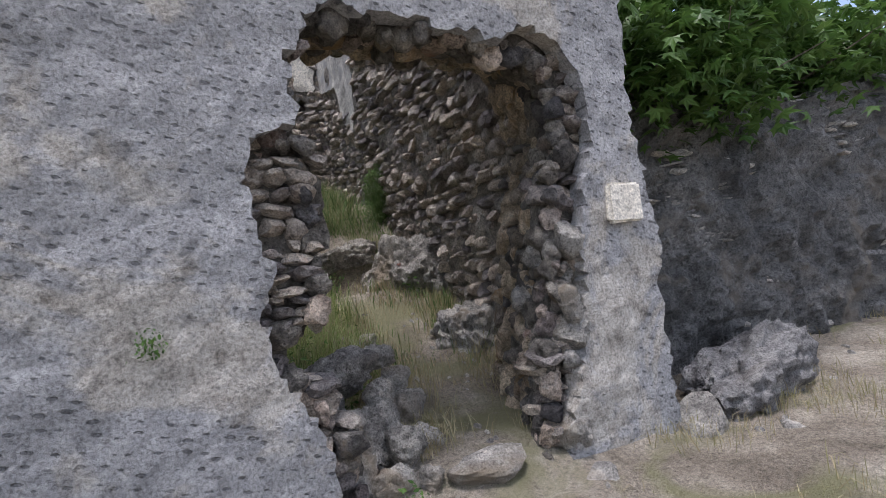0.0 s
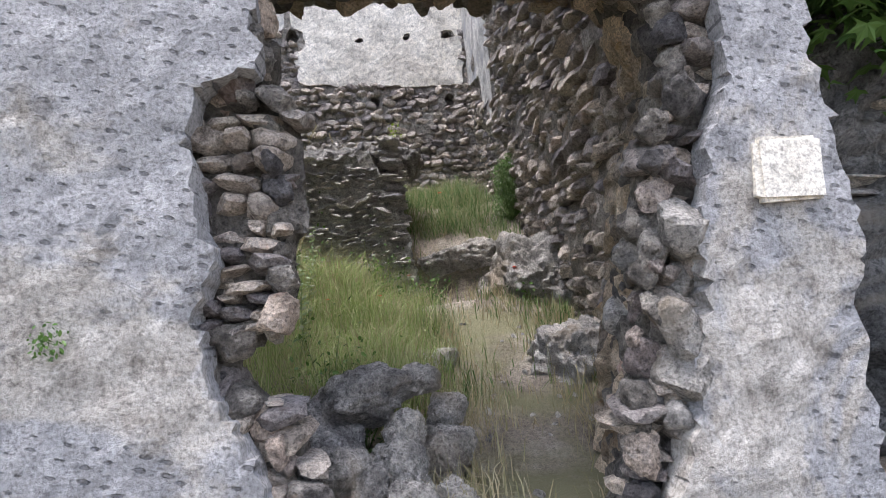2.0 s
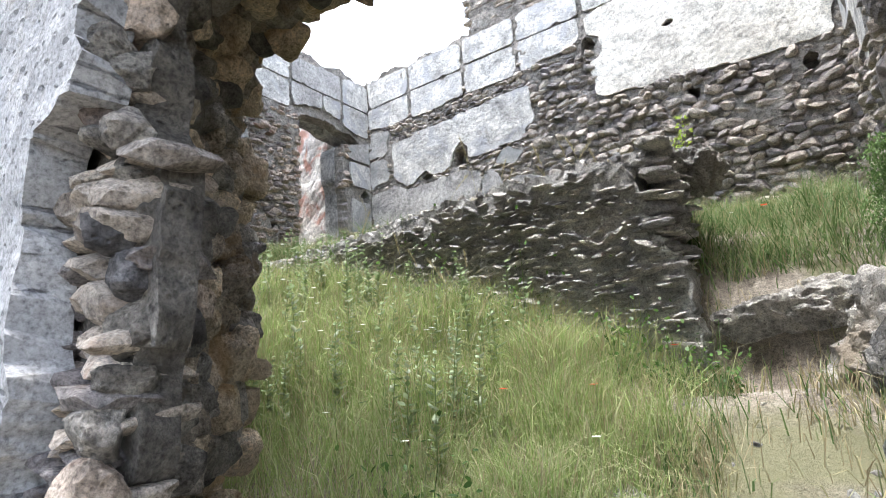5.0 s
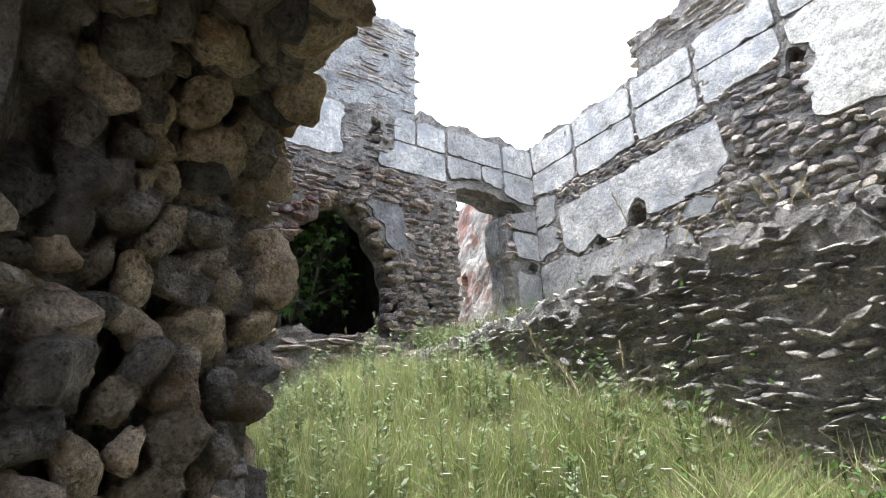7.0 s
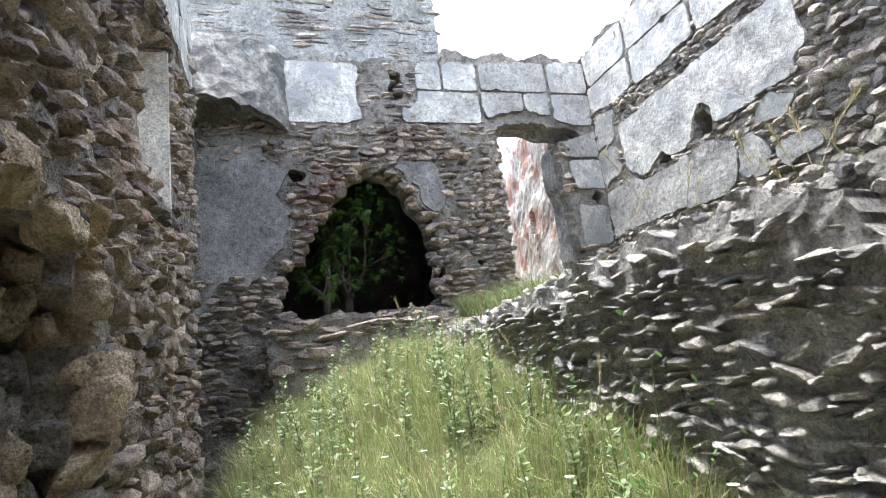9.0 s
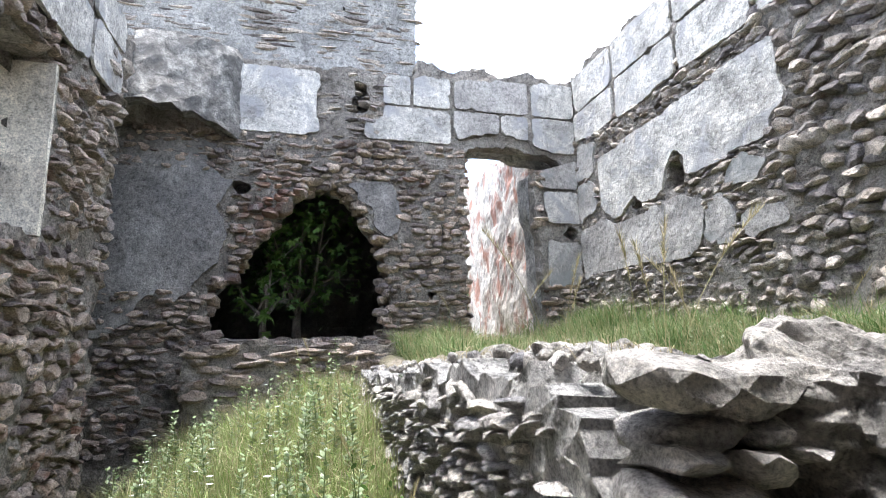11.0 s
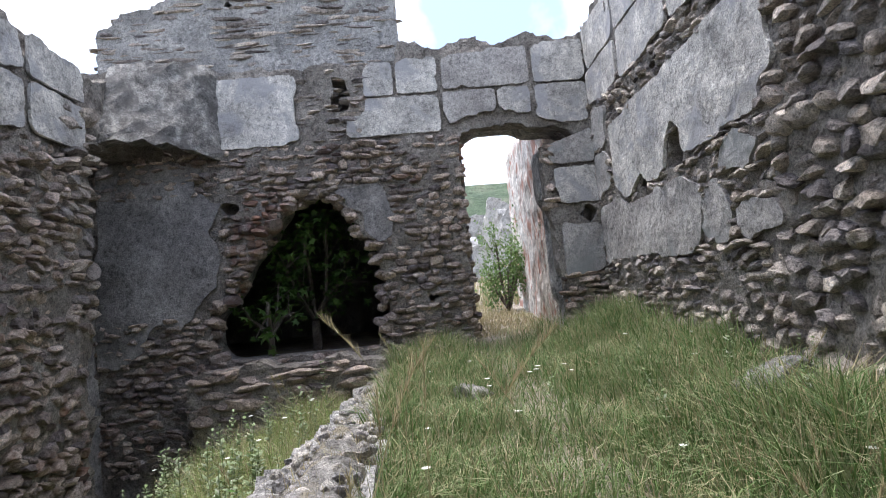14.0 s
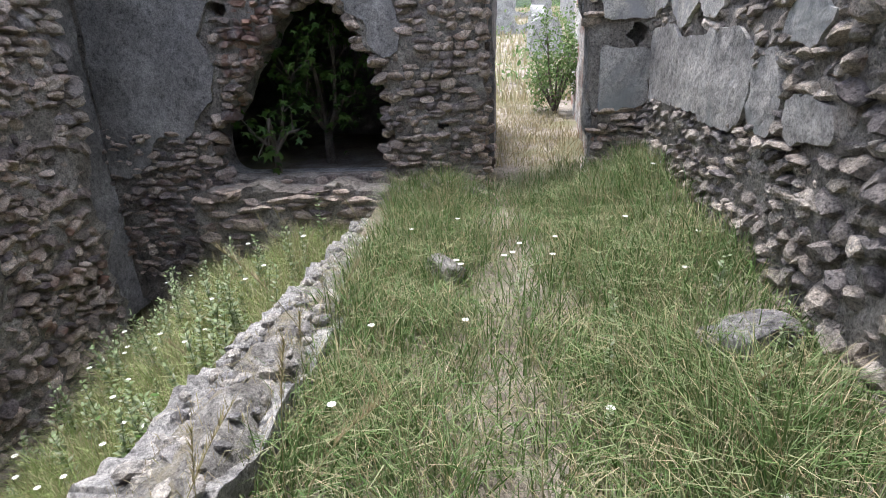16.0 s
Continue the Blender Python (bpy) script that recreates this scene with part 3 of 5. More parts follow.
# ---- end wall with the arch, the hearth and the doorway ----
END = Face((-3.85, 0, 0), (0, 1, 0), (1, 0, 0))
ARCH = [(4.30, 2.96), (4.18, 3.15), (4.28, 3.55), (4.42, 3.62), (4.60, 3.95), (4.82, 4.2), (4.95, 4.45), (5.1, 4.60), (5.35, 4.66), (5.62, 4.62), (5.74, 4.45), (5.85, 4.2), (5.98, 4.05), (6.05, 3.7), (6.04, 2.96)]
DOOR = [(6.99, 2.7), (6.97, 4.0), (6.96, 5.13), (7.2, 5.27), (7.55, 5.28), (7.9, 5.20), (8.22, 5.16), (8.24, 5.02), (7.86, 5.0), (7.92, 4.2), (7.97, 3.4), (7.98, 2.7)]
END_HOLES = [[(4.42, 4.52), (4.56, 4.50), (4.56, 4.68), (4.42, 4.68)], [(8.26, 4.15), (8.40, 4.15), (8.40, 4.30), (8.26, 4.30)], [(5.62, 5.58), (5.84, 5.55), (5.84, 5.92), (5.66, 5.9)], [(6.48, 3.42), (6.60, 3.42), (6.60, 3.54), (6.48, 3.54)]]
ARCH_J, DOOR_J = jitter_poly(ARCH, 3, 0.035, 2), jitter_poly(DOOR, 6, 0.02, 2)


def end_core(a, b):
    top = np.where(a > 6.38, 6.22 + 0.05 * np.sin(a * 9), 6.05 + 0.03 * np.sin(a * 8)) + 0.16 * np.clip(3.9 - a, 0, 1)
    return (b < top) & ~in_poly(ARCH_J, a, b) & ~in_poly(DOOR_J, a, b)


def end_inside(a, b):
    k = end_core(a, b)
    for h in END_HOLES:
        k &= ~in_poly(h, a, b)
    return k


wall_west = slab("wall_west", END, 2.9, 8.9, 1.6, 6.4, end_inside, 0.22, M_MORTAR, 0.06, 0.04, 0.025, 7)
tagged(wall_west, "ruined rubble end wall with a broken arch and a doorway", "wall", kind="structure")
west_core = slab("wall_west_core", Face((-4.07, 0, 0), (0, 1, 0), (1, 0, 0)), 2.9, 8.9, 1.6, 6.4, end_core, 0.3, M_MORTAR_DARK, 0.08, 0.03, 0.02, 9)
tagged(west_core, "dark rubble core of the end wall", "wall", kind="structure")


def end_stone_zone(a, b):
    return end_inside(a, b) & end_inside(a + 0.03, b) & end_inside(a - 0.03, b) & end_inside(a, b + 0.02) & (b < 5.22) & ~((a < 4.4) & (b > 3.5) & (b < 4.75)) & ~((a > 7.95) & (b > 3.6)) & ~((a > 5.6) & (a < 6.2) & (b > 4.1) & (b < 4.7))


rubble(wall_west, END, 3.0, 8.5, 1.9, 5.3, end_stone_zone, (0.06, 0.15), (0.05, 0.09), 31, 0.03, skip=0.02, pool=STONES_WARM, joined=M_WARM_JOINED, nearest=(6.2, 3.8), bulge=0.035, tilt=0.22)
rubble(wall_west, END, 5.25, 6.0, 5.2, 6.0, lambda a, b: end_inside(a, b) & (a > 5.30) & (a < 5.98), (0.09, 0.2), (0.05, 0.09), 32, 0.012, skip=0.05, limit=40, nearest=(5.6, 5.6), tilt=0.10)
for k, (pts, mat, lab) in enumerate([
    ([(4.44, 5.21), (5.27, 5.23), (5.27, 5.96), (4.42, 5.98)], M_LIME, "white limewashed panel"),
    ([(6.00, 5.68), (6.33, 5.68), (6.33, 6.03), (6.03, 6.03)], M_LIME, "white limewashed panel"),
    ([(6.37, 5.68), (6.80, 5.68), (6.80, 6.06), (6.37, 6.04)], M_LIME, "white limewashed panel"),
    ([(5.80, 5.24), (6.80, 5.25), (6.80, 5.64), (6.02, 5.64), (5.98, 5.48), (5.80, 5.44)], M_LIME, "white limewashed panel"),
    ([(6.86, 5.30), (7.2, 5.40), (7.42, 5.42), (7.42, 5.66), (6.86, 5.66)], M_LIME_GREY, "stained plaster panel"),
    ([(6.86, 5.70), (7.42, 5.70), (7.80, 5.70), (7.80, 6.12), (6.86, 6.06)], M_LIME_GREY, "stained plaster panel"),
    ([(7.46, 5.42), (7.80, 5.36), (7.80, 5.66), (7.46, 5.66)], M_LIME, "white limewashed panel"),
    ([(7.87, 5.70), (8.42, 5.70), (8.42, 6.15), (7.87, 6.12)], M_LIME, "white limewashed panel"),
    ([(7.87, 5.30), (8.2, 5.24), (8.42, 5.24), (8.42, 5.66), (7.87, 5.66)], M_LIME, "white limewashed panel"),
    ([(8.02, 3.55), (8.44, 3.6), (8.44, 4.10), (8.02, 4.12)], M_LIME_GREY, "grey stained plaster"),
    ([(8.00, 4.34), (8.44, 4.36), (8.44, 4.74), (7.98, 4.72)], M_LIME, "white limewashed panel"),
    ([(7.96, 4.78), (8.44, 4.78), (8.44, 5.14), (8.26, 5.10), (7.94, 4.98)], M_LIME_GREY, "grey stained plaster"),
    ([(5.62, 4.66), (6.16, 4.72), (6.18, 4.14), (6.02, 4.12), (5.90, 4.26), (5.78, 4.50)], M_SOOT, "smooth grey plaster by the arch"),
    ([(3.1, 3.0), (3.5, 3.12), (3.62, 3.4), (3.95, 3.34), (4.12, 3.58), (4.36, 3.9), (4.28, 4.3), (4.40, 4.6), (4.16, 4.78), (4.22, 5.05), (3.7, 5.1), (3.1, 5.1)], M_SOOT, "sooty hearth plaster"),
]):
    plaster_patch(wall_west, "plaster_panel", END, pts, mat, 0.03, 0.035, (), 100 + k, 0.035, 0.012 if k < 12 else 0.05, lab)

def edge_stones(owner, points, sizes, seed):
    """Broken stone ends that stand out along an opening's edge in the end wall."""
    rng = random.Random(seed)
    for (y1, z1), (y2, z2) in zip(points, points[1:]):
        length, s = math.hypot(y2 - y1, z2 - z1), 0.0
        while s < length:
            w = rng.uniform(*sizes)
            f = s / length
            for x in (-3.90, -4.05):
                ob = new("stone", rng.choice(STONES_WARM))
                ob.parent = owner
                ob.matrix_world = Matrix.Translation((x + rng.uniform(-0.03, 0.05), y1 + (y2 - y1) * f + rng.uniform(-0.05, 0.03), z1 + (z2 - z1) * f + rng.uniform(-0.03, 0.05))) @ Euler((rng.uniform(-0.3, 0.3), rng.uniform(-0.3, 0.3), rng.uniform(-0.4, 0.4))).to_matrix().to_4x4() @ Matrix.Diagonal((w * 1.4, w * rng.uniform(1.0, 1.6), w * rng.uniform(0.6, 0.9), 1))
            s += w * 0.8


edge_stones(wall_west, ARCH, (0.07, 0.15), 91)
edge_stones(wall_west, DOOR[:3], (0.06, 0.12), 92)

# stone pier edge and broken hood of the hearth


def hood_mesh():
    rng = random.Random(5)
    verts, faces, rows = [], [], 11
    for i in range(rows):
        s = i / (rows - 1)
        for j in range(9):
            q = j / 8
            y = 3.45 + 1.0 * s
            z0 = 5.16 + 0.10 * math.sin(s * 3.1) - 0.10 * s
            reach = 0.62 * (1 - s) ** 0.6 + 0.03
            z = z0 + (6.12 - z0) * q
            x = -3.85 + reach * (1 - 0.55 * q) + 0.05 * noise.fractal(Vector((y * 4, z * 4, 2)), 0.9, 2.1, 4)
            verts.append((x, y + 0.012 * rng.uniform(-1, 1), z + (0.05 if j in (0, 8) else 0.012) * rng.uniform(-1, 1)))
    n = len(verts)
    verts += [(x - 0.18, y, z) for x, y, z in verts]
    for i in range(rows - 1):
        for j in range(8):
            a = i * 9 + j
            faces += [(a, a + 9, a + 10, a + 1), (n + a, n + a + 1, n + a + 10, n + a + 9)]
    for i in range(rows - 1):
        a, c = i * 9, i * 9 + 8
        faces += [(a, n + a, n + a + 9, a + 9), (c, c + 9, n + c + 9, n + c)]
    for j in range(8):
        a, c = j, (rows - 1) * 9 + j
        faces += [(a, a + 1, n + a + 1, n + a), (c, n + c, n + c + 1, c + 1)]
    return mesh_object("hearth_hood", verts, faces, M_FLAKY)


hood = tagged(hood_mesh(), "broken plastered hood over the old hearth", "hearth", kind="structure")
rubble(wall_core, Face((0, 3.48, 0), (1, 0, 0), (0, 1, 0)), -3.08, -2.80, 3.4, 5.3, lambda a, b: b < 9, (0.14, 0.24), (0.09, 0.17), 77, 0.07, skip=0.0, limit=40, nearest=(-3, 4.4), deep=0.3)

# ---- tower storey over the end wall ----
TOWER = Face((-3.98, 0, 0), (0, 1, 0), (1, 0, 0))
TOWER_HOLES = [[(y, z), (y + 0.09, z), (y + 0.09, z + 0.08), (y, z + 0.08)] for y, z in ((4.5, 6.85), (4.72, 6.98), (5.05, 7.12), (5.5, 6.86), (5.86, 7.05), (4.95, 6.78), (5.42, 7.2))]


def tower_inside(a, b):
    top = np.interp(a, [3.1, 3.4, 3.9, 4.15, 4.3, 4.6, 6.3, 6.5], [6.7, 6.85, 7.0, 7.4, 7.58, 7.72, 7.78, 7.75]) + 0.03 * np.sin(a * 17)
    k = (b < top) & (a < 6.40)
    for h in TOWER_HOLES:
        k &= ~in_poly(h, a, b)
    return k


tower = slab("wall_tower", TOWER, 3.1, 6.42, 6.0, 7.9, tower_inside, 0.35, M_TOWER, 0.05, 0.03, 0.02, 13)
tagged(tower, "taller grey stone wall of an upper storey", "wall", kind="structure")
rubble(tower, TOWER, 3.15, 6.36, 6.08, 7.75, lambda a, b: tower_inside(a, b) & tower_inside(a, b + 0.06) & tower_inside(a + 0.06, b), (0.12, 0.32), (0.035, 0.075), 41, 0.005, skip=0.10, limit=280, nearest=(5.2, 6.3), deep=0.10, bulge=0.006, tilt=0.04)
tower_back = slab("wall_tower_core", Face((-4.3, 0, 0), (0, 1, 0), (1, 0, 0)), 3.1, 6.3, 6.0, 7.6, lambda a, b: b < np.interp(a, [3.1, 3.9, 4.6], [6.5, 6.9, 7.6]), 0.1, M_MORTAR_DARK, 0.1, 0.02, 0.0, 14)
tagged(tower_back, "rubble core of the upper storey wall", "wall", kind="structure")

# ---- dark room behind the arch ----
# These walls reuse the hearth's dark grey plaster colour.
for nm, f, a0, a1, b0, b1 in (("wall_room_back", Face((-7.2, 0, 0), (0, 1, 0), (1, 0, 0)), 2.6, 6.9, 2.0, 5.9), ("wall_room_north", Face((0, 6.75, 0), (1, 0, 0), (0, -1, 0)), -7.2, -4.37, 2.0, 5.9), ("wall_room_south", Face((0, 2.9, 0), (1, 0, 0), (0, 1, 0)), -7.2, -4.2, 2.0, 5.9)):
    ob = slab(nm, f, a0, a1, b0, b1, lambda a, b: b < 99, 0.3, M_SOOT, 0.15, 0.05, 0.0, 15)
    tagged(ob, "dark grey wall of the roofed back room", "wall", kind="structure")
bm = bmesh.new()
bmesh.ops.create_cube(bm, size=1.0)
bmesh.ops.scale(bm, vec=(3.3, 4.2, 0.25), verts=bm.verts)
bmesh.ops.translate(bm, vec=(-5.75, 4.75, 5.95), verts=bm.verts)
ceiling = tagged(part("ceiling", bm, M_MORTAR_DARK), "dark vault over the back room", "ceiling", kind="structure")

# ---- back wall ----
BACK = Face((0, 8.47, 0), (1, 0, 0), (0, -1, 0))
BACK_HOLES = [[(-0.08, 5.26), (0.14, 5.26), (0.14, 5.44), (-0.06, 5.46)], [(1.05, 4.24), (1.2, 4.24), (1.2, 4.38), (1.05, 4.38)], [(2.18, 4.14), (2.32, 4.14), (2.32, 4.36), (2.18, 4.36)], [(-2.16, 4.30), (-1.92, 4.30), (-1.92, 4.5), (-2.04, 4.58), (-2.16, 4.48)], [(-2.78, 4.2), (-2.6, 4.2), (-2.6, 4.36), (-2.76, 4.34)], [(0.92, 5.2), (1.08, 5.2), (1.06, 5.29), (0.94, 5.29)], [(1.63, 5.2), (1.76, 5.2), (1.76, 5.33), (1.64, 5.33)], [(2.2, 5.18), (2.42, 5.2), (2.4, 5.33), (2.2, 5.31)], [(0.0, 4.22), (0.12, 4.22), (0.12, 4.31), (0.0, 4.31)]]


def back_core(a, b):
    top = np.where(a < -1.68, 6.3 + 0.04 * np.sin(a * 9), 6.9 - 0.08 * (a + 1.7) * 0.3 + 0.05 * np.sin(a * 6))
    return b < top


def back_inside(a, b):
    k = back_core(a, b)
    for h in BACK_HOLES:
        k &= ~in_poly(h, a, b)
    return k


wall_north = slab("wall_north", BACK, -3.9, 2.75, 2.0, 7.1, back_inside, 0.22, M_MORTAR, 0.06, 0.04, 0.025, 17)
tagged(wall_north, "long rubble back wall with remains of white plaster panels", "wall", kind="structure")
north_core = slab("wall_north_core", Face((0, 8.69, 0), (1, 0, 0), (0, -1, 0)), -4.3, 3.1, 1.0, 7.0, lambda a, b: back_core(a, b + 0.05), 0.3, M_MORTAR_DARK, 0.1, 0.02, 0.02, 18)
tagged(north_core, "rubble core of the back wall", "wall", kind="structure")
PANELS = [
    ([(-3.80, 5.78), (-2.96, 5.78), (-2.96, 6.22), (-3.80, 6.22)], M_LIME), ([(-3.80, 5.38), (-2.96, 5.34), (-2.96, 5.73), (-3.80, 5.73)], M_LIME),
    ([(-2.88, 5.80), (-1.92, 5.80), (-1.92, 6.22), (-2.88, 6.22)], M_LIME), ([(-2.88, 5.32), (-1.92, 5.34), (-1.92, 5.75), (-2.88, 5.75)], M_LIME),
    ([(-1.84, 5.84), (-1.02, 5.84), (-1.02, 6.22), (-1.84, 6.22)], M_LIME), ([(-1.84, 5.36), (-1.02, 5.36), (-1.02, 5.79), (-1.84, 5.79)], M_LIME),
    ([(-0.94, 5.84), (-0.08, 5.84), (-0.08, 6.24), (-0.94, 6.24)], M_LIME), ([(-0.94, 5.38), (-0.2, 5.42), (-0.08, 5.5), (-0.08, 5.79), (-0.94, 5.79)], M_LIME),
    ([(0.02, 5.84), (1.20, 5.84), (1.20, 6.3), (0.02, 6.3)], M_LIME), ([(1.26, 5.84), (2.54, 5.84), (2.54, 6.3), (1.26, 6.3)], M_CREAM),
    ([(0.06, 4.60), (2.5, 4.46), (2.54, 5.79), (1.24, 5.79), (0.04, 5.79), (0.02, 5.46), (0.2, 5.42), (0.2, 5.2), (0.06, 5.1)], M_CREAM),
    ([(-3.34, 4.98), (-2.2, 5.06), (-0.86, 5.12), (-0.78, 4.62), (-0.95, 4.52), (-0.98, 4.42), (-1.88, 4.34), (-1.9, 4.56), (-2.04, 4.64), (-2.18, 4.5), (-2.2, 4.32), (-2.55, 4.26), (-2.66, 4.40), (-2.9, 4.26), (-3.1, 4.24), (-3.28, 4.4)], M_LIME),
    ([(-3.80, 3.64), (-2.9, 3.66), (-2.2, 3.62), (-1.75, 3.70), (-1.70, 4.05), (-1.95, 4.24), (-2.5, 4.16), (-3.0, 4.16), (-3.3, 4.30), (-3.80, 4.22)], M_LIME_GREY),
    ([(-3.80, 4.34), (-3.42, 4.40), (-3.42, 4.76), (-3.80, 4.80)], M_LIME_GREY), ([(-3.80, 4.86), (-3.42, 4.86), (-3.40, 5.28), (-3.80, 5.30)], M_LIME_GREY),
    ([(-1.32, 3.87), (-1.1, 3.9), (-0.86, 3.84), (-0.89, 3.70), (-1.28, 3.67)], M_LIME_GREY),
    ([(-1.70, 3.72), (-1.42, 3.70), (-1.36, 3.95), (-1.5, 4.1), (-1.68, 4.0)], M_LIME_GREY), ([(-1.45, 4.15), (-1.15, 4.1), (-1.0, 4.22), (-1.2, 4.35), (-1.42, 4.3)], M_LIME_GREY),
]


def on_panel(a, b):
    k = np.zeros(np.shape(a), bool)
    for pts, _ in PANELS:
        k |= in_poly(pts, a, b)
    return k


for k, (pts, mat) in enumerate(PANELS):
    plaster_patch(wall_north, "plaster_panel", BACK, pts, mat, 0.03, 0.035, BACK_HOLES, 140 + k, 0.04, 0.014 if k < 10 else 0.03, "worn white plaster panel" if mat is not M_LIME_GREY else "stained grey plaster")
BARE_BACK = lambda a, b: back_inside(a, b) & back_inside(a + 0.08, b) & back_inside(a - 0.08, b) & ~on_panel(a, b)
rubble(wall_north, BACK, -3.85, -1.0, 2.3, 5.5, BARE_BACK, (0.06, 0.13), (0.05, 0.09), 51, 0.03, skip=0.01, limit=140, nearest=(-1.2, 3.3), bulge=0.025, tilt=0.3)
rubble(wall_north, BACK, -1.0, 2.6, 2.3, 5.5, BARE_BACK, (0.08, 0.155), (0.065, 0.115), 53, 0.04, skip=0.01, limit=150, nearest=(-0.4, 3.6), bulge=0.035, tilt=0.45)
rubble(wall_north, BACK, -1.7, 2.6, 6.25, 6.85, lambda a, b: back_inside(a, b + 0.05), (0.12, 0.3), (0.05, 0.1), 52, 0.01, skip=0.1, limit=60, nearest=(0, 6.5), tilt=0.08)

# ---- east wall of rubble ----
EAST = Face((2.6, 0, 0), (0, 1, 0), (-1, 0, 0))


def east_inside(a, b):
    return (b < 6.6 - 0.2 * np.sin(a)) & (b > 0)


wall_east = slab("wall_east", EAST, 2.95, 8.5, 0.1, 6.7, east_inside, 0.3, M_MORTAR, 0.07, 0.07, 0.03, 19)
tagged(wall_east, "tall rubble side wall of dark field stones", "wall", kind="structure")
plaster_patch(wall_east, "plaster_patch", EAST, [(6.95, 6.4), (6.85, 4.6), (6.95, 3.5), (7.15, 3.45), (7.5, 3.75), (7.7, 4.25), (8.45, 4.5), (8.45, 6.4)], M_LIME, 0.04, 0.05, (), 170, 0.05, 0.05, "torn white plaster")
rubble(wall_east, EAST, 3.0, 8.5, 1.0, 6.3, lambda a, b: east_inside(a, b) & ~((a > 6.85) & (b > 3.6 + 0.5 * (a - 6.85))), (0.08, 0.17), (0.065, 0.125), 61, 0.05, skip=0.03, nearest=(4.6, 2.4), deep=0.18, bulge=0.045, tilt=0.25)

# ---- low terrace wall ----
TERRACE = Face((0, 5.72, 0), (1, 0, 0), (0, -1, 0))


def terrace_inside(a, b):
    top = np.interp(a, [-3.8, -2.5, -1.2, -0.3, 0.5, 0.9, 1.3], [2.66, 2.71, 2.80, 2.86, 2.89, 2.87, 2.84]) + 0.03 * np.sin(a * 11)
    right = 1.30 + 0.12 * np.clip(2.2 - b, 0, 2) - 0.28 * np.clip((b - 2.0) / 0.8, 0, 1)
    return (b < top - 0.08) & (a < right)


wall_terrace = slab("wall_terrace", TERRACE, -3.85, 1.6, 0.6, 3.0, terrace_inside, 0.50, M_MORTAR_DARK, 0.05, 0.03, 0.03, 23, scale=4.0)
tagged(wall_terrace, "low dark rough-mortared terrace wall", "wall", kind="structure")
rubble(wall_terrace, TERRACE, -3.8, 1.55, 0.9, 2.85, lambda a, b: terrace_inside(a, b + 0.06) & terrace_inside(a + 0.06, b), (0.05, 0.13), (0.025, 0.055), 71, 0.024, skip=0.04, pool=STONES_DARK, joined=M_STONE_DARK_JOINED, nearest=(0.7, 2.1), deep=0.16, bulge=0.03, tilt=0.38)

rubble(wall_terrace, Face((1.33, 0, 0), (0, 1, 0), (1, 0, 0)), 5.76, 6.2, 1.4, 2.8, lambda a, b: b < 2.95, (0.05, 0.12), (0.04, 0.08), 73, 0.0, skip=0.05, pool=STONES_DARK, joined=M_STONE_DARK_JOINED, limit=60, nearest=(6, 2.6), deep=0.2, bulge=0.05, tilt=0.4)

# squared block set in the broken corner
bm = bmesh.new()
bmesh.ops.create_cube(bm, size=1.0)
bmesh.ops.scale(bm, vec=(0.27, 0.26, 0.25), verts=bm.verts)
bmesh.ops.bevel(bm, geom=bm.edges[:], offset=0.018, segments=2, affect="EDGES")
for v in bm.verts:
    v.co += Vector((RNG.uniform(-1, 1), RNG.uniform(-1, 1), RNG.uniform(-1, 1))) * 0.008
bmesh.ops.rotate(bm, cent=(0, 0, 0), matrix=Matrix.Rotation(0.05, 3, "Y"), verts=bm.verts)
bmesh.ops.translate(bm, vec=(2.70, 2.69, 1.63), verts=bm.verts)
part("squared_block", bm, M_CREAM, wall_heart, "pale squared building block")

# lumpy mortared ridge with small stones along the terrace wall's top
def ridge_top(x):
    return float(np.interp(x, [-3.8, -2.5, -1.2, -0.3, 0.5, 0.9, 1.3], [2.66, 2.71, 2.80, 2.86, 2.89, 2.87, 2.84]))


verts, faces, across = [], [], 19
xs = np.arange(-3.8, 1.1, 0.03)
for x in xs:
    for j in range(across):
        q = j / (across - 1)
        arch = (1 - abs(2 * q - 1) ** 3.2)
        y = 5.82 + 0.40 * q + 0.03 * noise.noise(Vector((x * 4, q * 3, 1)))
        lump = 0.05 * noise.fractal(Vector((x * 5, y * 5, 3)), 0.8, 2.1, 4)
        verts.append((x, y, ridge_top(x) - 0.22 * (1 - arch) + lump * (0.4 + 0.6 * arch)))
for i in range(len(xs) - 1):
    for j in range(across - 1):
        a = i * across + j
        faces.append((a, a + across, a + across + 1, a + 1))
mesh_object("ridge", verts, faces, M_RIDGE, wall_terrace, True)["label"] = "lumpy weathered mortar ridge"
rng = random.Random(8)
x = -3.75
while x < 1.25:
    for y in (5.86, 5.93, 6.0, 6.07, 6.14):
        w = rng.uniform(0.03, 0.085)
        m = Matrix.Translation((x + rng.uniform(-0.06, 0.06), y + rng.uniform(-0.04, 0.04), ridge_top(x) + rng.uniform(-0.05, 0.0)))
        m = m @ Euler((rng.uniform(-0.6, 0.6), rng.uniform(-0.6, 0.6), rng.uniform(0, 3))).to_matrix().to_4x4() @ Matrix.Diagonal((w * 1.2, w, w * rng.uniform(0.6, 1.0), 1))
        ob = new("cap_stone", STONES_DARK[rng.randrange(len(STONES_DARK))])
        ob.parent = wall_terrace
        ob.matrix_world = m
    x += 0.10


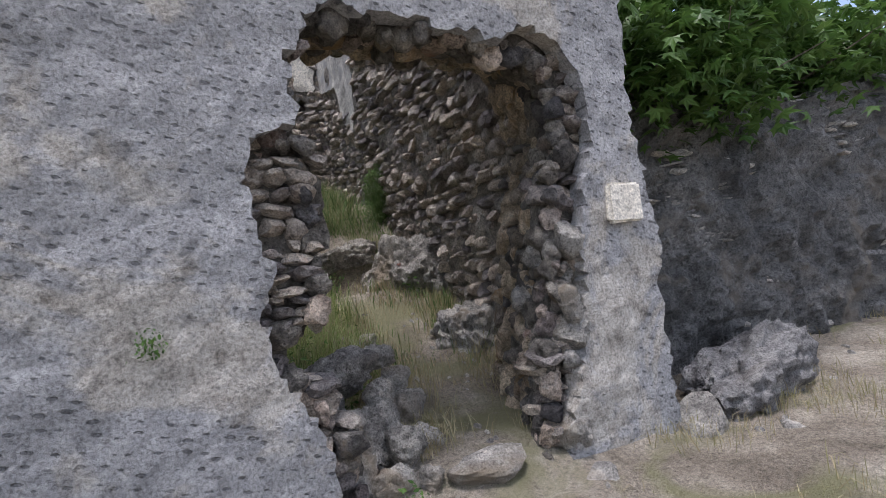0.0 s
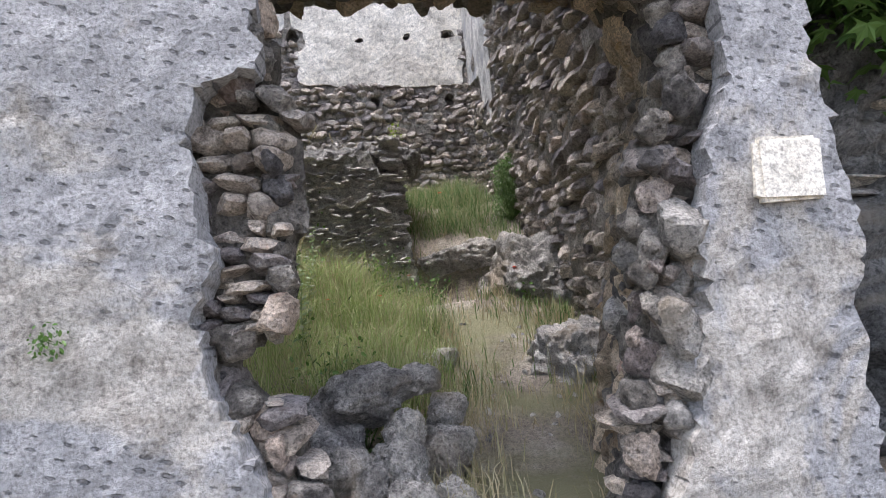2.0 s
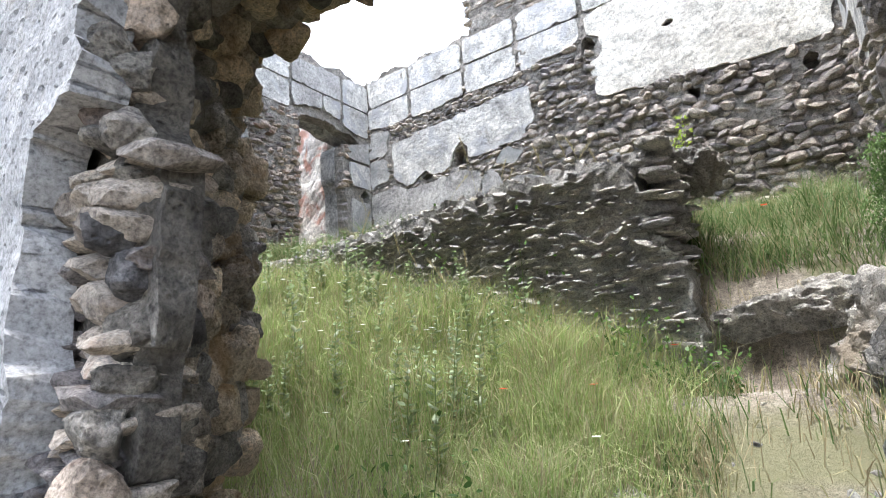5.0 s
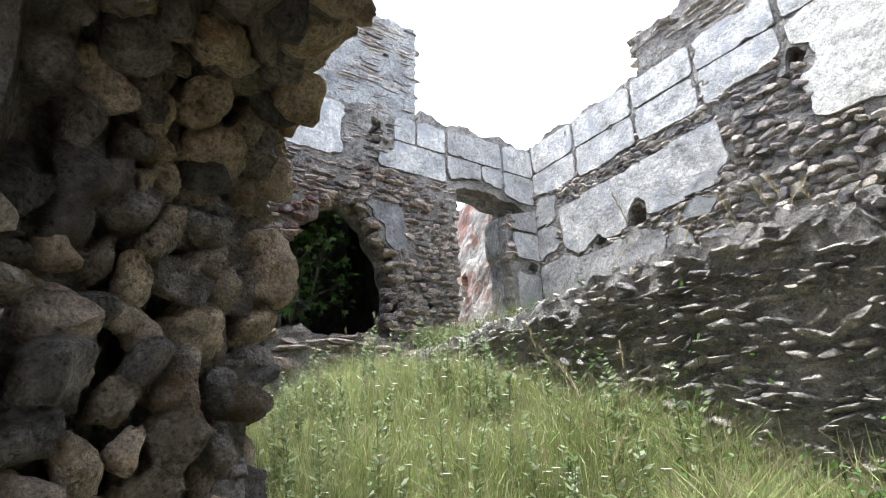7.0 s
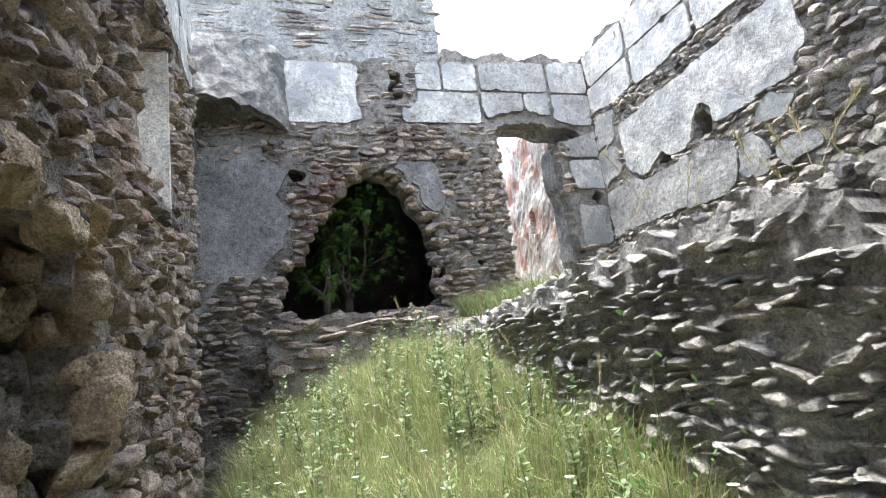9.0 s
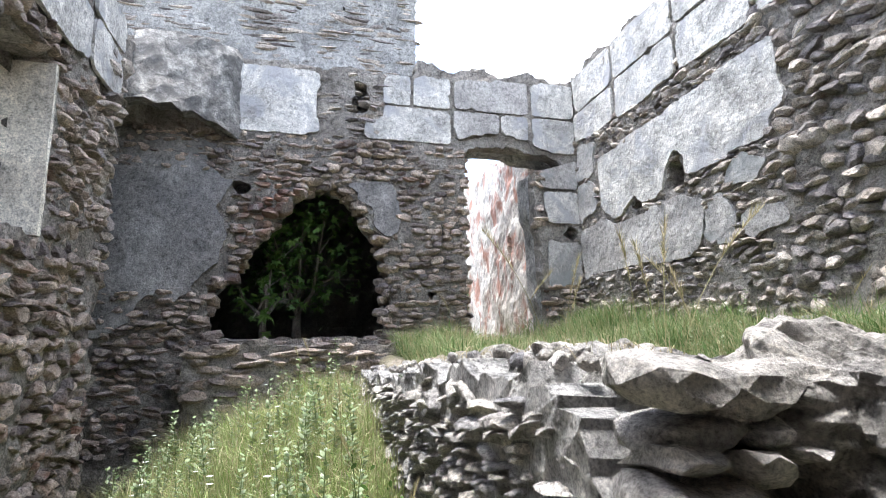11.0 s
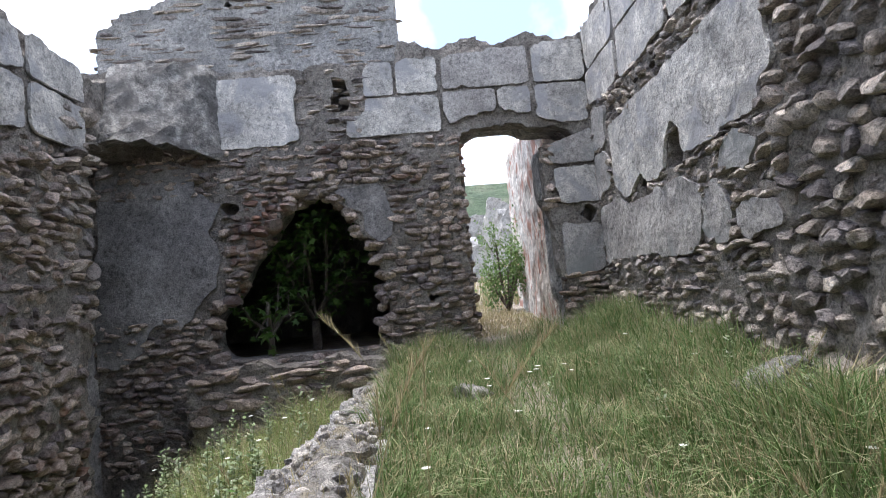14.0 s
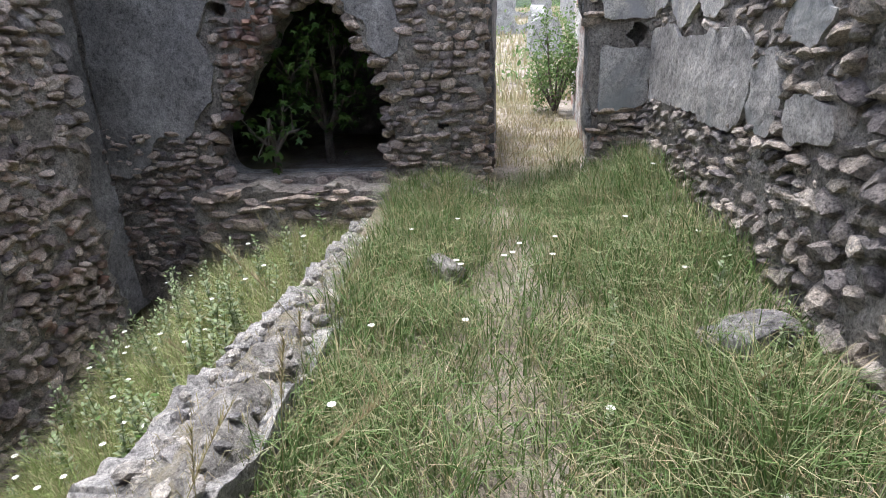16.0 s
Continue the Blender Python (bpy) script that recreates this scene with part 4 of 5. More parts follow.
# ---- rocks ----
def boulder_mesh(seed, mat, cuts=3, jag=0.34):
    bm = bmesh.new()
    bmesh.ops.create_icosphere(bm, subdivisions=cuts, radius=0.5)
    off = Vector((seed * 3.1, seed * 1.7, seed * 0.9))
    rng = random.Random(seed)
    planes = [(Vector((rng.gauss(0, 1), rng.gauss(0, 1), rng.gauss(0, 1))).normalized(), rng.uniform(0.26, 0.42)) for _ in range(9)]
    for v in bm.verts:
        d = v.co.normalized()
        r = 0.5
        for p, far in planes:
            c = d.dot(p)
            if c > 0.05:
                r = min(r, far / c)
        r *= 1 + jag * 0.35 * noise.fractal(d * 2.6 + off, 0.8, 2.2, 4) + (0.05 * noise.fractal(d * 9.0 + off, 0.7, 2.1, 4) if cuts > 3 else 0)
        v.co = d * r
    me = bpy.data.meshes.new("rock")
    bm.to_mesh(me)
    bm.free()
    me.materials.append(mat)
    return me


ROCKS = [boulder_mesh(k + 1, M_BOULDER) for k in range(7)]
FALLEN = [boulder_mesh(k + 41, M_BOULDER, 4, 0.6) for k in range(7)]
BIG_ROCKS = [boulder_mesh(k + 20, M_BOULDER, 5, 0.7) for k in range(3)]


def rock(name, x, y, top, size, turn, kind_label, mesh, group=""):
    ob = new(name, mesh)
    ob.matrix_world = Matrix.Translation((x, y, top - size[2] * 0.42)) @ Euler((turn * 0.3, turn * 0.17, turn)).to_matrix().to_4x4() @ Matrix.Diagonal((*size, 1))
    return tagged(ob, kind_label, "rock", group)


PILE = [(0.95, 3.36, 0.98, (0.52, 0.42, 0.30)), (1.22, 3.42, 0.98, (0.24, 0.22, 0.20)), (1.10, 3.12, 0.66, (0.30, 0.28, 0.28)), (1.32, 3.30, 0.70, (0.32, 0.26, 0.26)), (0.98, 2.98, 0.62, (0.26, 0.24, 0.24)), (1.16, 2.92, 0.52, (0.26, 0.22, 0.2)), (0.86, 3.06, 0.72, (0.26, 0.26, 0.26)), (1.34, 3.06, 0.50, (0.2, 0.18, 0.18)), (1.02, 2.78, 0.42, (0.22, 0.2, 0.2)), (0.80, 3.40, 0.84, (0.34, 0.3, 0.3)), (1.36, 3.52, 0.80, (0.24, 0.2, 0.2)), (0.88, 2.84, 0.5, (0.24, 0.2, 0.22)), (1.16, 3.22, 0.76, (0.2, 0.2, 0.18)), (0.76, 3.22, 0.80, (0.3, 0.25, 0.3)), (1.20, 2.74, 0.36, (0.17, 0.15, 0.14))]
for k, (x, y, top, size) in enumerate(PILE):
    rock("fallen_stone", x, y, top, [s * 1.12 for s in size], k * 1.3, "grey weathered limestone lump in the rubble of the breach", FALLEN[k % 7], "fallen stones in the breach")
rng = random.Random(19)
for k in range(26):
    z = 0.25 + 1.25 * k / 26
    m = Matrix.Translation((2.10 + 0.10 * z + rng.uniform(-0.07, 0.09), rng.uniform(2.64, 3.05), z)) @ Euler((rng.uniform(0, 6), rng.uniform(0, 6), rng.uniform(0, 6))).to_matrix().to_4x4()
    w = rng.uniform(0.17, 0.32)
    ob = new("stone", ROCKS[k % 7])
    ob.parent = wall_heart
    ob.matrix_world = m @ Matrix.Diagonal((w, w * rng.uniform(0.7, 1), w * rng.uniform(0.6, 0.9), 1))
rock("fallen_stone", 1.45, 4.30, 0.97, (0.26, 0.22, 0.22), 1.1, "grey weathered stone beside the earth path", ROCKS[2], "stones by the path")
rock("fallen_stone", 1.28, 4.42, 0.98, (0.32, 0.24, 0.16), 0.4, "dark flat stone beside the earth path", ROCKS[4], "stones by the path")
rock("outcrop", 2.38, 5.55, 1.72, (0.75, 1.15, 1.1), 0.5, "large grey outcrop at the foot of the side wall", BIG_ROCKS[0])
rock("outcrop", 1.85, 6.02, 1.86, (1.0, 0.42, 0.55), 0.1, "earthy rock step across the path", BIG_ROCKS[1])
rock("outcrop", 2.42, 4.30, 1.15, (0.55, 1.0, 0.9), 2.2, "rough rock at the foot of the side wall", BIG_ROCKS[2])
rock("wall_lump", 1.22, 6.26, 2.92, (0.68, 0.60, 0.40), 0.2, "pitted grey rock capping the low wall's end", BIG_ROCKS[0])
rock("wall_lump", 1.38, 6.30, 2.97, (0.42, 0.46, 0.44), 0.3, "craggy pale grey rock ending the low wall", BIG_ROCKS[2])
rock("boulder", 3.02, 2.58, 0.34, (0.36, 0.34, 0.5), 0.9, "grey boulder against the foot of the wall's corner", ROCKS[3])
rock("boulder", 3.78, 2.75, 0.62, (1.5, 0.75, 1.0), 0.15, "smooth grey masonry lump leaning on the yard wall", BIG_ROCKS[1])
rock("boulder", 3.35, 2.20, 0.17, (0.2, 0.17, 0.17), 1.9, "brownish stone lying in the yard", ROCKS[5])
rock("boulder", 2.05, 2.42, 0.22, (0.24, 0.2, 0.2), 0.3, "pale stone lying before the breach", ROCKS[6])
rock("threshold_slab", 1.55, 2.72, 0.36, (0.62, 0.30, 0.20), 0.1, "worn flat sill stone in the breach", ROCKS[1])
rock("half_buried_stone", -1.9, 6.75, 2.86, (0.36, 0.26, 0.26), 0.6, "stone half sunk in the terrace grass", ROCKS[2])
rock("half_buried_stone", -0.75, 8.2, 3.08, (0.42, 0.32, 0.42), 1.6, "pale stone at the foot of the back wall", ROCKS[3])
rng = random.Random(15)
for k in range(60):
    x, y = rng.uniform(1.2, 2.2), rng.uniform(2.6, 5.4)
    if k % 3 == 0:
        x, y = rng.uniform(1.6, 5.5), rng.uniform(1.2, 2.9)
    s = rng.uniform(0.025, 0.07)
    rock("pebble", x, y, land(x, y) + s * 0.28, (s * 1.3, s, s * 0.8), rng.uniform(0, 6), "small loose stone on the dry earth", ROCKS[k % 7], "loose stones")

# stone bench along the end wall's foot
BENCH = Face((-3.52, 0, 0), (0, 1, 0), (1, 0, 0))
bench = slab("stone_ledge", BENCH, 4.1, 7.0, 2.2, 2.98, lambda a, b: b < 2.93 + 0.03 * np.sin(a * 7), 0.36, M_MORTAR, 0.07, 0.04, 0.03, 33)
tagged(bench, "low stone ledge along the end wall", "ledge", kind="structure")
rubble(bench, BENCH, 4.15, 6.95, 2.3, 2.9, lambda a, b: b < 2.9, (0.12, 0.28), (0.07, 0.12), 34, 0.02, pool=STONES_WARM, joined=M_WARM_JOINED, limit=80, nearest=(5.6, 2.8))

# ---- facade window reveal and inner parapet panels ----
bm = bmesh.new()
bmesh.ops.create_cube(bm, size=1.0)
bmesh.ops.scale(bm, vec=(0.05, 0.60, 1.16), verts=bm.verts)
bmesh.ops.translate(bm, vec=(-1.80, 3.225, 4.19), verts=bm.verts)
bmesh.ops.subdivide_edges(bm, edges=bm.edges[:], cuts=4, use_grid_fill=True)
for v in bm.verts:
    v.co += Vector((RNG.uniform(-1, 1), RNG.uniform(-1, 1), RNG.uniform(-1, 1))) * 0.006
part("plaster_reveal", bm, M_CREAM, wall_core, "cream plastered window reveal")
for k, pts in enumerate([[(-2.95, 5.06), (-2.30, 5.04), (-2.28, 5.42), (-2.95, 5.44)], [(-2.95, 5.50), (-2.28, 5.48), (-2.28, 5.84), (-2.93, 5.80)], [(-2.20, 5.02), (-1.3, 4.98), (-1.3, 5.40), (-2.20, 5.42)], [(-2.20, 5.48), (-1.3, 5.46), (-1.3, 5.84), (-2.18, 5.82)], [(-1.22, 4.98), (-0.2, 4.98), (-0.2, 5.40), (-1.22, 5.40)], [(-1.22, 5.46), (-0.2, 5.46), (-0.2, 5.82), (-1.22, 5.80)]]):
    plaster_patch(wall_core, "plaster_panel", INNER, pts, M_LIME, 0.03, 0.055, (), 200 + k, 0.04, 0.012, "white limewashed parapet panel")

# ---- yard wall beside the facade ----
YARD = Face((2.88, 3.35, 0), (1.0, -0.16, 0), (-0.16, -1.0, 0))
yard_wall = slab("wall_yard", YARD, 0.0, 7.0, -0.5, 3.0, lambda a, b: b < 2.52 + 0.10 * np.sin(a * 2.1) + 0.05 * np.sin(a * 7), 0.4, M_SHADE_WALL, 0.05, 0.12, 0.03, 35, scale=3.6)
tagged(yard_wall, "rough grey scoured wall, coloured darker for the fig tree's shade", "wall", kind="structure")
rubble(yard_wall, YARD, 0.0, 3.5, 0.1, 2.5, lambda a, b: (np.sin(a * 3.1 + b * 2.3) + np.sin(a * 1.7 - b * 4.1)) > 0.35, (0.08, 0.3), (0.03, 0.07), 36, -0.035, skip=0.35, pool=STONES_DARK, joined=M_STONE_DARK_JOINED, limit=150, nearest=(1.0, 1.4), deep=0.14, bulge=0.02, tilt=0.15)

# ---- outer wall seen through the doorway ----
OUTER = Face((-4.4, 8.02, 0), (-6.5, 0.63, 0), (-0.1, -1.0, 0))
NICHE = [(0.75, 4.05), (1.0, 4.05), (1.0, 4.45), (0.75, 4.5)]
outer_wall = slab("wall_outer", OUTER, 0.0, 6.5, 2.5, 7.0, lambda a, b: (b < np.interp(a, [0, 3, 6.5], [5.6, 6.0, 6.4]) + 0.08 * np.sin(a * 4)) & ~in_poly(NICHE, a, b), 0.4, M_REDWHITE, 0.07, 0.04, 0.03, 37)
tagged(outer_wall, "tall ruined wall with flaking red and white plaster", "wall", kind="structure")


# ---- ruins and hill beyond ----
def ruin(x, y, w, d, h, seed):
    z = land(x, y) - 0.3
    root = new("ruined_house")
    root.location = (x, y, z)
    f = Face((x, y, z), (0, 1, 0), (1, 0, 0))
    hole = [(w * 0.2, 0.8), (w * 0.4, 0.8), (w * 0.4, 2.1), (w * 0.2, 2.1)]
    hole2 = [(w * 0.62, 0.3), (w * 0.82, 0.3), (w * 0.82, 2.0), (w * 0.62, 2.0)]
    ob = slab("front_wall", f, 0, w, 0, h + 1, lambda a, b: (b < h + 0.6 * np.sin(a * 1.3 + seed)) & ~in_poly(hole, a, b) & ~in_poly(hole2, a, b), 0.5, M_TOWER, 0.25, 0.06, 0.08, seed)
    ob.parent = root
    ob.matrix_parent_inverse = Matrix.Translation((-x, -y, -z))
    g = Face((x, y, z), (-1, 0, 0), (0, -1, 0))
    ob = slab("side_wall", g, 0.5, d, 0, h + 1, lambda a, b: b < h - 0.25 * a + 0.3 * np.sin(a * 2 + seed), 0.5, M_TOWER, 0.25, 0.06, 0.08, seed + 1)
    ob.parent = root
    ob.matrix_parent_inverse = Matrix.Translation((-x, -y, -z))
    return tagged(root, "roofless grey stone house ruin on the slope", "ruin", "ruins on the slope")


ruin(-19, 8.2, 4.5, 4, 2.2, 61)
ruin(-26, 10.6, 4.0, 4, 3.4, 62)
ruin(-30, 6.8, 5.0, 4, 2.6, 63)
ruin(-38, 11.5, 6.0, 5, 4.2, 64)
ruin(-44, 7.0, 6.0, 5, 3.2, 65)
bm = bmesh.new()
bmesh.ops.create_grid(bm, x_segments=60, y_segments=60, size=1.0)
for v in bm.verts:
    u, w = v.co.x, v.co.y
    hgt = 66 * (1 - u * u) * (0.75 + 0.25 * math.cos(w * 3)) + 5 * noise.fractal(Vector((u * 4, w * 7, 3)), 0.8, 2.2, 5)
    v.co = Vector((-330 + u * 170, 40 + w * 420, hgt - 6))
hill = tagged(part("backdrop_hill", bm, M_HILL, smooth=True), "dark wooded hill on the horizon", "hill", kind="structure")


# ---- plants ----
def blades(name, spots, mat, rng, width=(0.003, 0.007), lean=0.5, curl=0.5):
    """Grass blades: spots of x, y, z and height."""
    verts, faces = [], []
    for x, y, z, h in spots:
        a, w = rng.uniform(0, 6.283), rng.uniform(*width)
        ln = min(abs(rng.gauss(0, lean)) * h, 0.30)
        b = rng.uniform(0, 6.283)
        dx, dy = math.cos(a) * w, math.sin(a) * w
        lx, ly = math.cos(b) * ln, math.sin(b) * ln
        k = len(verts)
        bend = curl * ln
        verts += [(x - dx, y - dy, z - 0.02), (x + dx, y + dy, z - 0.02), (x + lx * 0.35 + dx * 0.8, y + ly * 0.35 + dy * 0.8, z + h * 0.55), (x + lx * 0.35 - dx * 0.8, y + ly * 0.35 - dy * 0.8, z + h * 0.55), (x + lx, y + ly, z + h - bend)]
        faces += [(k, k + 1, k + 2, k + 3), (k + 3, k + 2, k + 4)]
    return mesh_object(name, verts, faces, mat)


def scatter(rng, count, x0, x1, y0, y1, keep, h):
    out = []
    while len(out) < count:
        x, y = rng.uniform(x0, x1), rng.uniform(y0, y1)
        k = keep(x, y)
        if rng.random() < k:
            patch = 0.6 + 0.7 * (noise.noise(Vector((x * 2.2, y * 2.2, 7))) + 0.5)
            out.append((x, y, land(x, y), rng.uniform(*h) * patch))
    return out


def lower_keep(x, y):
    return ease(1.55 - x, 0.0, 0.5) * (1.0 if y < 5.72 else 0.0) * (0.25 + 0.75 * ease(y, 3.6, 4.2)) * (0.35 + 0.65 * ease(noise.noise(Vector((x * 1.1, y * 1.1, 2))), -0.35, 0.2))


def upper_keep(x, y):
    worn = 1 - 0.7 * math.exp(-((y - 7.15) / 0.3) ** 2)
    return (1.0 if y > 6.12 else 0.0) * ease(2.45 - x, 0.0, 0.3) * worn * (0.4 + 0.6 * ease(noise.noise(Vector((x * 1.6, y * 1.6, 5))), -0.3, 0.25))


def path_keep(x, y):
    bare = math.exp(-((x - 1.82 - 0.1 * math.sin(y * 2)) / 0.34) ** 2)
    return (1 - 0.97 * bare) * (0.3 + 0.7 * ease(noise.noise(Vector((x * 2, y * 2, 9))), -0.3, 0.3))


rng = random.Random(100)
tagged(blades("meadow_grass", scatter(rng, 46000, -3.8, 1.55, 3.6, 5.72, lower_keep, (0.12, 0.5)), M_MEADOW, rng, (0.0014, 0.0036), 1.5, 0.5), "lush green grass filling the lower room", "grass", kind="stuff")
tagged(blades("dry_grass", scatter(rng, 16000, -3.8, 1.7, 3.6, 5.72, lower_keep, (0.15, 0.58)), M_STRAW, rng, (0.001, 0.0022), 1.4, 0.5), "dry straw among the green grass", "grass", kind="stuff")
tagged(blades("terrace_grass", scatter(rng, 38000, -3.9, 2.45, 6.12, 8.45, upper_keep, (0.06, 0.36)), M_GRASS, rng, (0.002, 0.0045), 1.5, 0.38), "uneven green grass on the upper terrace", "grass", kind="stuff")
tagged(blades("terrace_straw", scatter(rng, 15000, -3.9, 2.45, 6.12, 8.45, upper_keep, (0.06, 0.40)), M_STRAW, rng, (0.0012, 0.0026), 2.2, 0.36), "dry trodden straw on the upper terrace", "grass", kind="stuff")
tagged(blades("path_straw", scatter(rng, 6000, 1.1, 2.5, 2.9, 6.0, path_keep, (0.04, 0.22)), M_STRAW, rng, (0.0015, 0.0035), 0.8), "dry straw along the earth path", "grass", kind="stuff")
tagged(blades("path_grass", scatter(rng, 2200, 1.0, 2.5, 3.8, 6.4, path_keep, (0.05, 0.25)), M_GRASS, rng, (0.002, 0.005), 0.6), "sparse green grass along the path", "grass", kind="stuff")
tagged(blades("yard_straw", scatter(rng, 2600, 1.9, 6.5, 1.2, 3.1, lambda x, y: ease(noise.noise(Vector((x * 1.4, y * 1.4, 3))), -0.1, 0.4), (0.04, 0.18)), M_STRAW, rng, (0.0015, 0.0035), 0.9), "dry straw tufts in the stony yard", "grass", kind="stuff")
tagged(blades("wall_top_grass", [(x, y, ridge_top(x) - 0.03, h) for x, y, h in ((rng.uniform(-3.7, 1.0), rng.uniform(5.9, 6.16), rng.uniform(0.03, 0.12)) for _ in range(900))], M_STRAW, rng, (0.001, 0.002), 1.2), "dry grass rooted on the low wall's top", "grass", kind="stuff")
tagged(blades("outside_grass", scatter(rng, 5000, -12, -4.4, 6.6, 8.2, lambda x, y: 1.0, (0.04, 0.16)), M_STRAW, rng, (0.003, 0.006), 1.0), "grass beyond the doorway", "grass", kind="stuff")


def weed(seed, h):
    """A leafy upright weed: stem and opposite small leaves up to a spike."""
    rng = random.Random(seed)
    verts, faces = [], []
    lx, ly = rng.uniform(-0.12, 0.12) * h, rng.uniform(-0.12, 0.12) * h

    def centre(s):
        return Vector((lx * s * s, ly * s * s, h * s))

    for i in range(5):
        c = centre(i / 4)
        r = 0.004 * (1 - 0.7 * i / 4)
        verts += [c + Vector((r, 0, 0)), c + Vector((-r * 0.5, r * 0.87, 0)), c + Vector((-r * 0.5, -r * 0.87, 0))]
    for i in range(4):
        for j in range(3):
            a, b = i * 3 + j, i * 3 + (j + 1) % 3
            faces.append((a, b, b + 3, a + 3))
    stem = bpy.data.meshes.new("stem")
    stem.from_pydata([tuple(v) for v in verts], [], faces)
    stem.materials.append(M_WEED)
    verts, faces = [], []
    s = 0.12
    while s < 1.0:
        for k in range(3):
            a = rng.uniform(0, 6.283)
            d = Vector((math.cos(a), math.sin(a), rng.uniform(0.1, 0.8)))
            side = Vector((-math.sin(a), math.cos(a), rng.uniform(-0.4, 0.4)))
            L = (0.048 * (1 - 0.7 * s) + 0.010) * rng.uniform(0.7, 1.3)
            c = centre(s)
            n = len(verts)
            verts += [c, c + d * L * 0.5 + side * L * 0.28, c + d * L, c + d * L * 0.5 - side * L * 0.28]
            faces.append((n, n + 1, n + 2, n + 3))
        s += 0.05
    me = bpy.data.meshes.new("foliage")
    me.from_pydata([tuple(v) for v in verts], [], faces)
    me.materials.append(M_WEED)
    return stem, me


def plant_weed(kind):
    root = new("weed")
    for nm, me in zip(("stem", "foliage"), kind):
        new(nm, me).parent = root
    return root


WEEDS = [weed(k, 0.5) for k in range(6)]
rng = random.Random(33)
for k in range(150):
    x, y = rng.uniform(-2.9, 0.6), rng.uniform(3.85, 5.5)
    if k % 5 == 0:
        x, y = rng.uniform(-3.3, -1.0), rng.uniform(3.9, 5.6)
    ob = plant_weed(WEEDS[k % 6])
    sc = rng.uniform(0.7, 1.35)
    ob.matrix_world = Matrix.Translation((x, y, land(x, y) - 0.01)) @ Matrix.Rotation(rng.uniform(0, 6.28), 4, "Z") @ Matrix.Diagonal((sc, sc, sc, 1))
    tagged(ob, "pale grey-green upright leafy weed", "weed", "weeds in the lower room")
for k in range(24):
    x, y = rng.uniform(0.2, 2.3), rng.uniform(7.2, 8.3)
    ob = plant_weed(WEEDS[k % 6])
    sc = rng.uniform(0.4, 0.8)
    ob.matrix_world = Matrix.Translation((x - 2.2 * (k % 2), y, land(x - 2.2 * (k % 2), y) - 0.01)) @ Matrix.Rotation(rng.uniform(0, 6.28), 4, "Z") @ Matrix.Diagonal((sc, sc, sc, 1))
    tagged(ob, "low grey-green leafy weed by the back wall", "weed", "weeds on the terrace")


def feather_grass(seed, h):
    rng = random.Random(seed)
    verts, faces = [], []
    bx, by = rng.uniform(-0.3, 0.3), rng.uniform(-0.3, 0.3)

    def c(s):
        return Vector((bx * s * s * h, by * s * s * h, h * (s - 0.10 * s * s * s)))

    for i in range(8):
        p = c(i / 7)
        r = 0.0013
        verts += [p + Vector((r, 0, 0)), p + Vector((-r * 0.5, r, 0)), p + Vector((-r * 0.5, -r, 0))]
    for i in range(7):
        for j in range(3):
            a, b = i * 3 + j, i * 3 + (j + 1) % 3
            faces.append((a, b, b + 3, a + 3))
    for k in range(60):
        s = rng.uniform(0.74, 1.0)
        p = c(s)
        a = rng.uniform(0, 6.283)
        d = Vector((math.cos(a) * 0.5 + bx, math.sin(a) * 0.5 + by, 1.0)).normalized() * rng.uniform(0.03, 0.06)
        q = Vector((-math.sin(a), math.cos(a), 0)) * 0.0014
        n = len(verts)
        verts += [p - q, p + q, p + d]
        faces.append((n, n + 1, n + 2))
    me = bpy.data.meshes.new("feather_grass")
    me.from_pydata([tuple(v) for v in verts], [], faces)
    me.materials.append(M_STRAW)
    return me


FEATHERS = [feather_grass(k + 50, 0.75) for k in range(5)]
FEATHER_AT = [(-2.9, 5.45), (-2.6, 5.3), (-2.4, 5.5), (-1.6, 5.3), (-1.2, 5.4), (-0.3, 6.35), (-0.2, 6.3), (-0.5, 6.4), (-0.1, 5.5), (-2.2, 4.9), (-3.0, 4.7), (0.2, 6.45), (-0.9, 6.3), (-1.8, 6.3), (0.1, 6.9), (-3.1, 5.2), (-1.0, 4.6), (0.2, 5.0), (0.4, 4.6), (-0.2, 7.9), (0.6, 7.5), (0.55, 7.62), (0.7, 7.45), (0.45, 7.55), (0.6, 6.25), (0.48, 6.34), (0.74, 6.3), (0.3, 6.5), (-0.7, 5.5), (-0.4, 5.4)]
for k, (x, y) in enumerate(FEATHER_AT):
    ob = new("feather_grass", FEATHERS[k % 5])
    sc = (0.7 + 0.5 * ((k * 37) % 10) / 10) * (1.15 if 6.2 < y < 6.7 else 1.0)
    ob.matrix_world = Matrix.Translation((x, y, land(x, y) - 0.01)) @ Matrix.Rotation(k * 1.7, 4, "Z") @ Matrix.Diagonal((sc, sc, sc, 1))
    tagged(ob, "tall seeding grass stalk with a feathery plume", "grass", "seeding grass stalks")


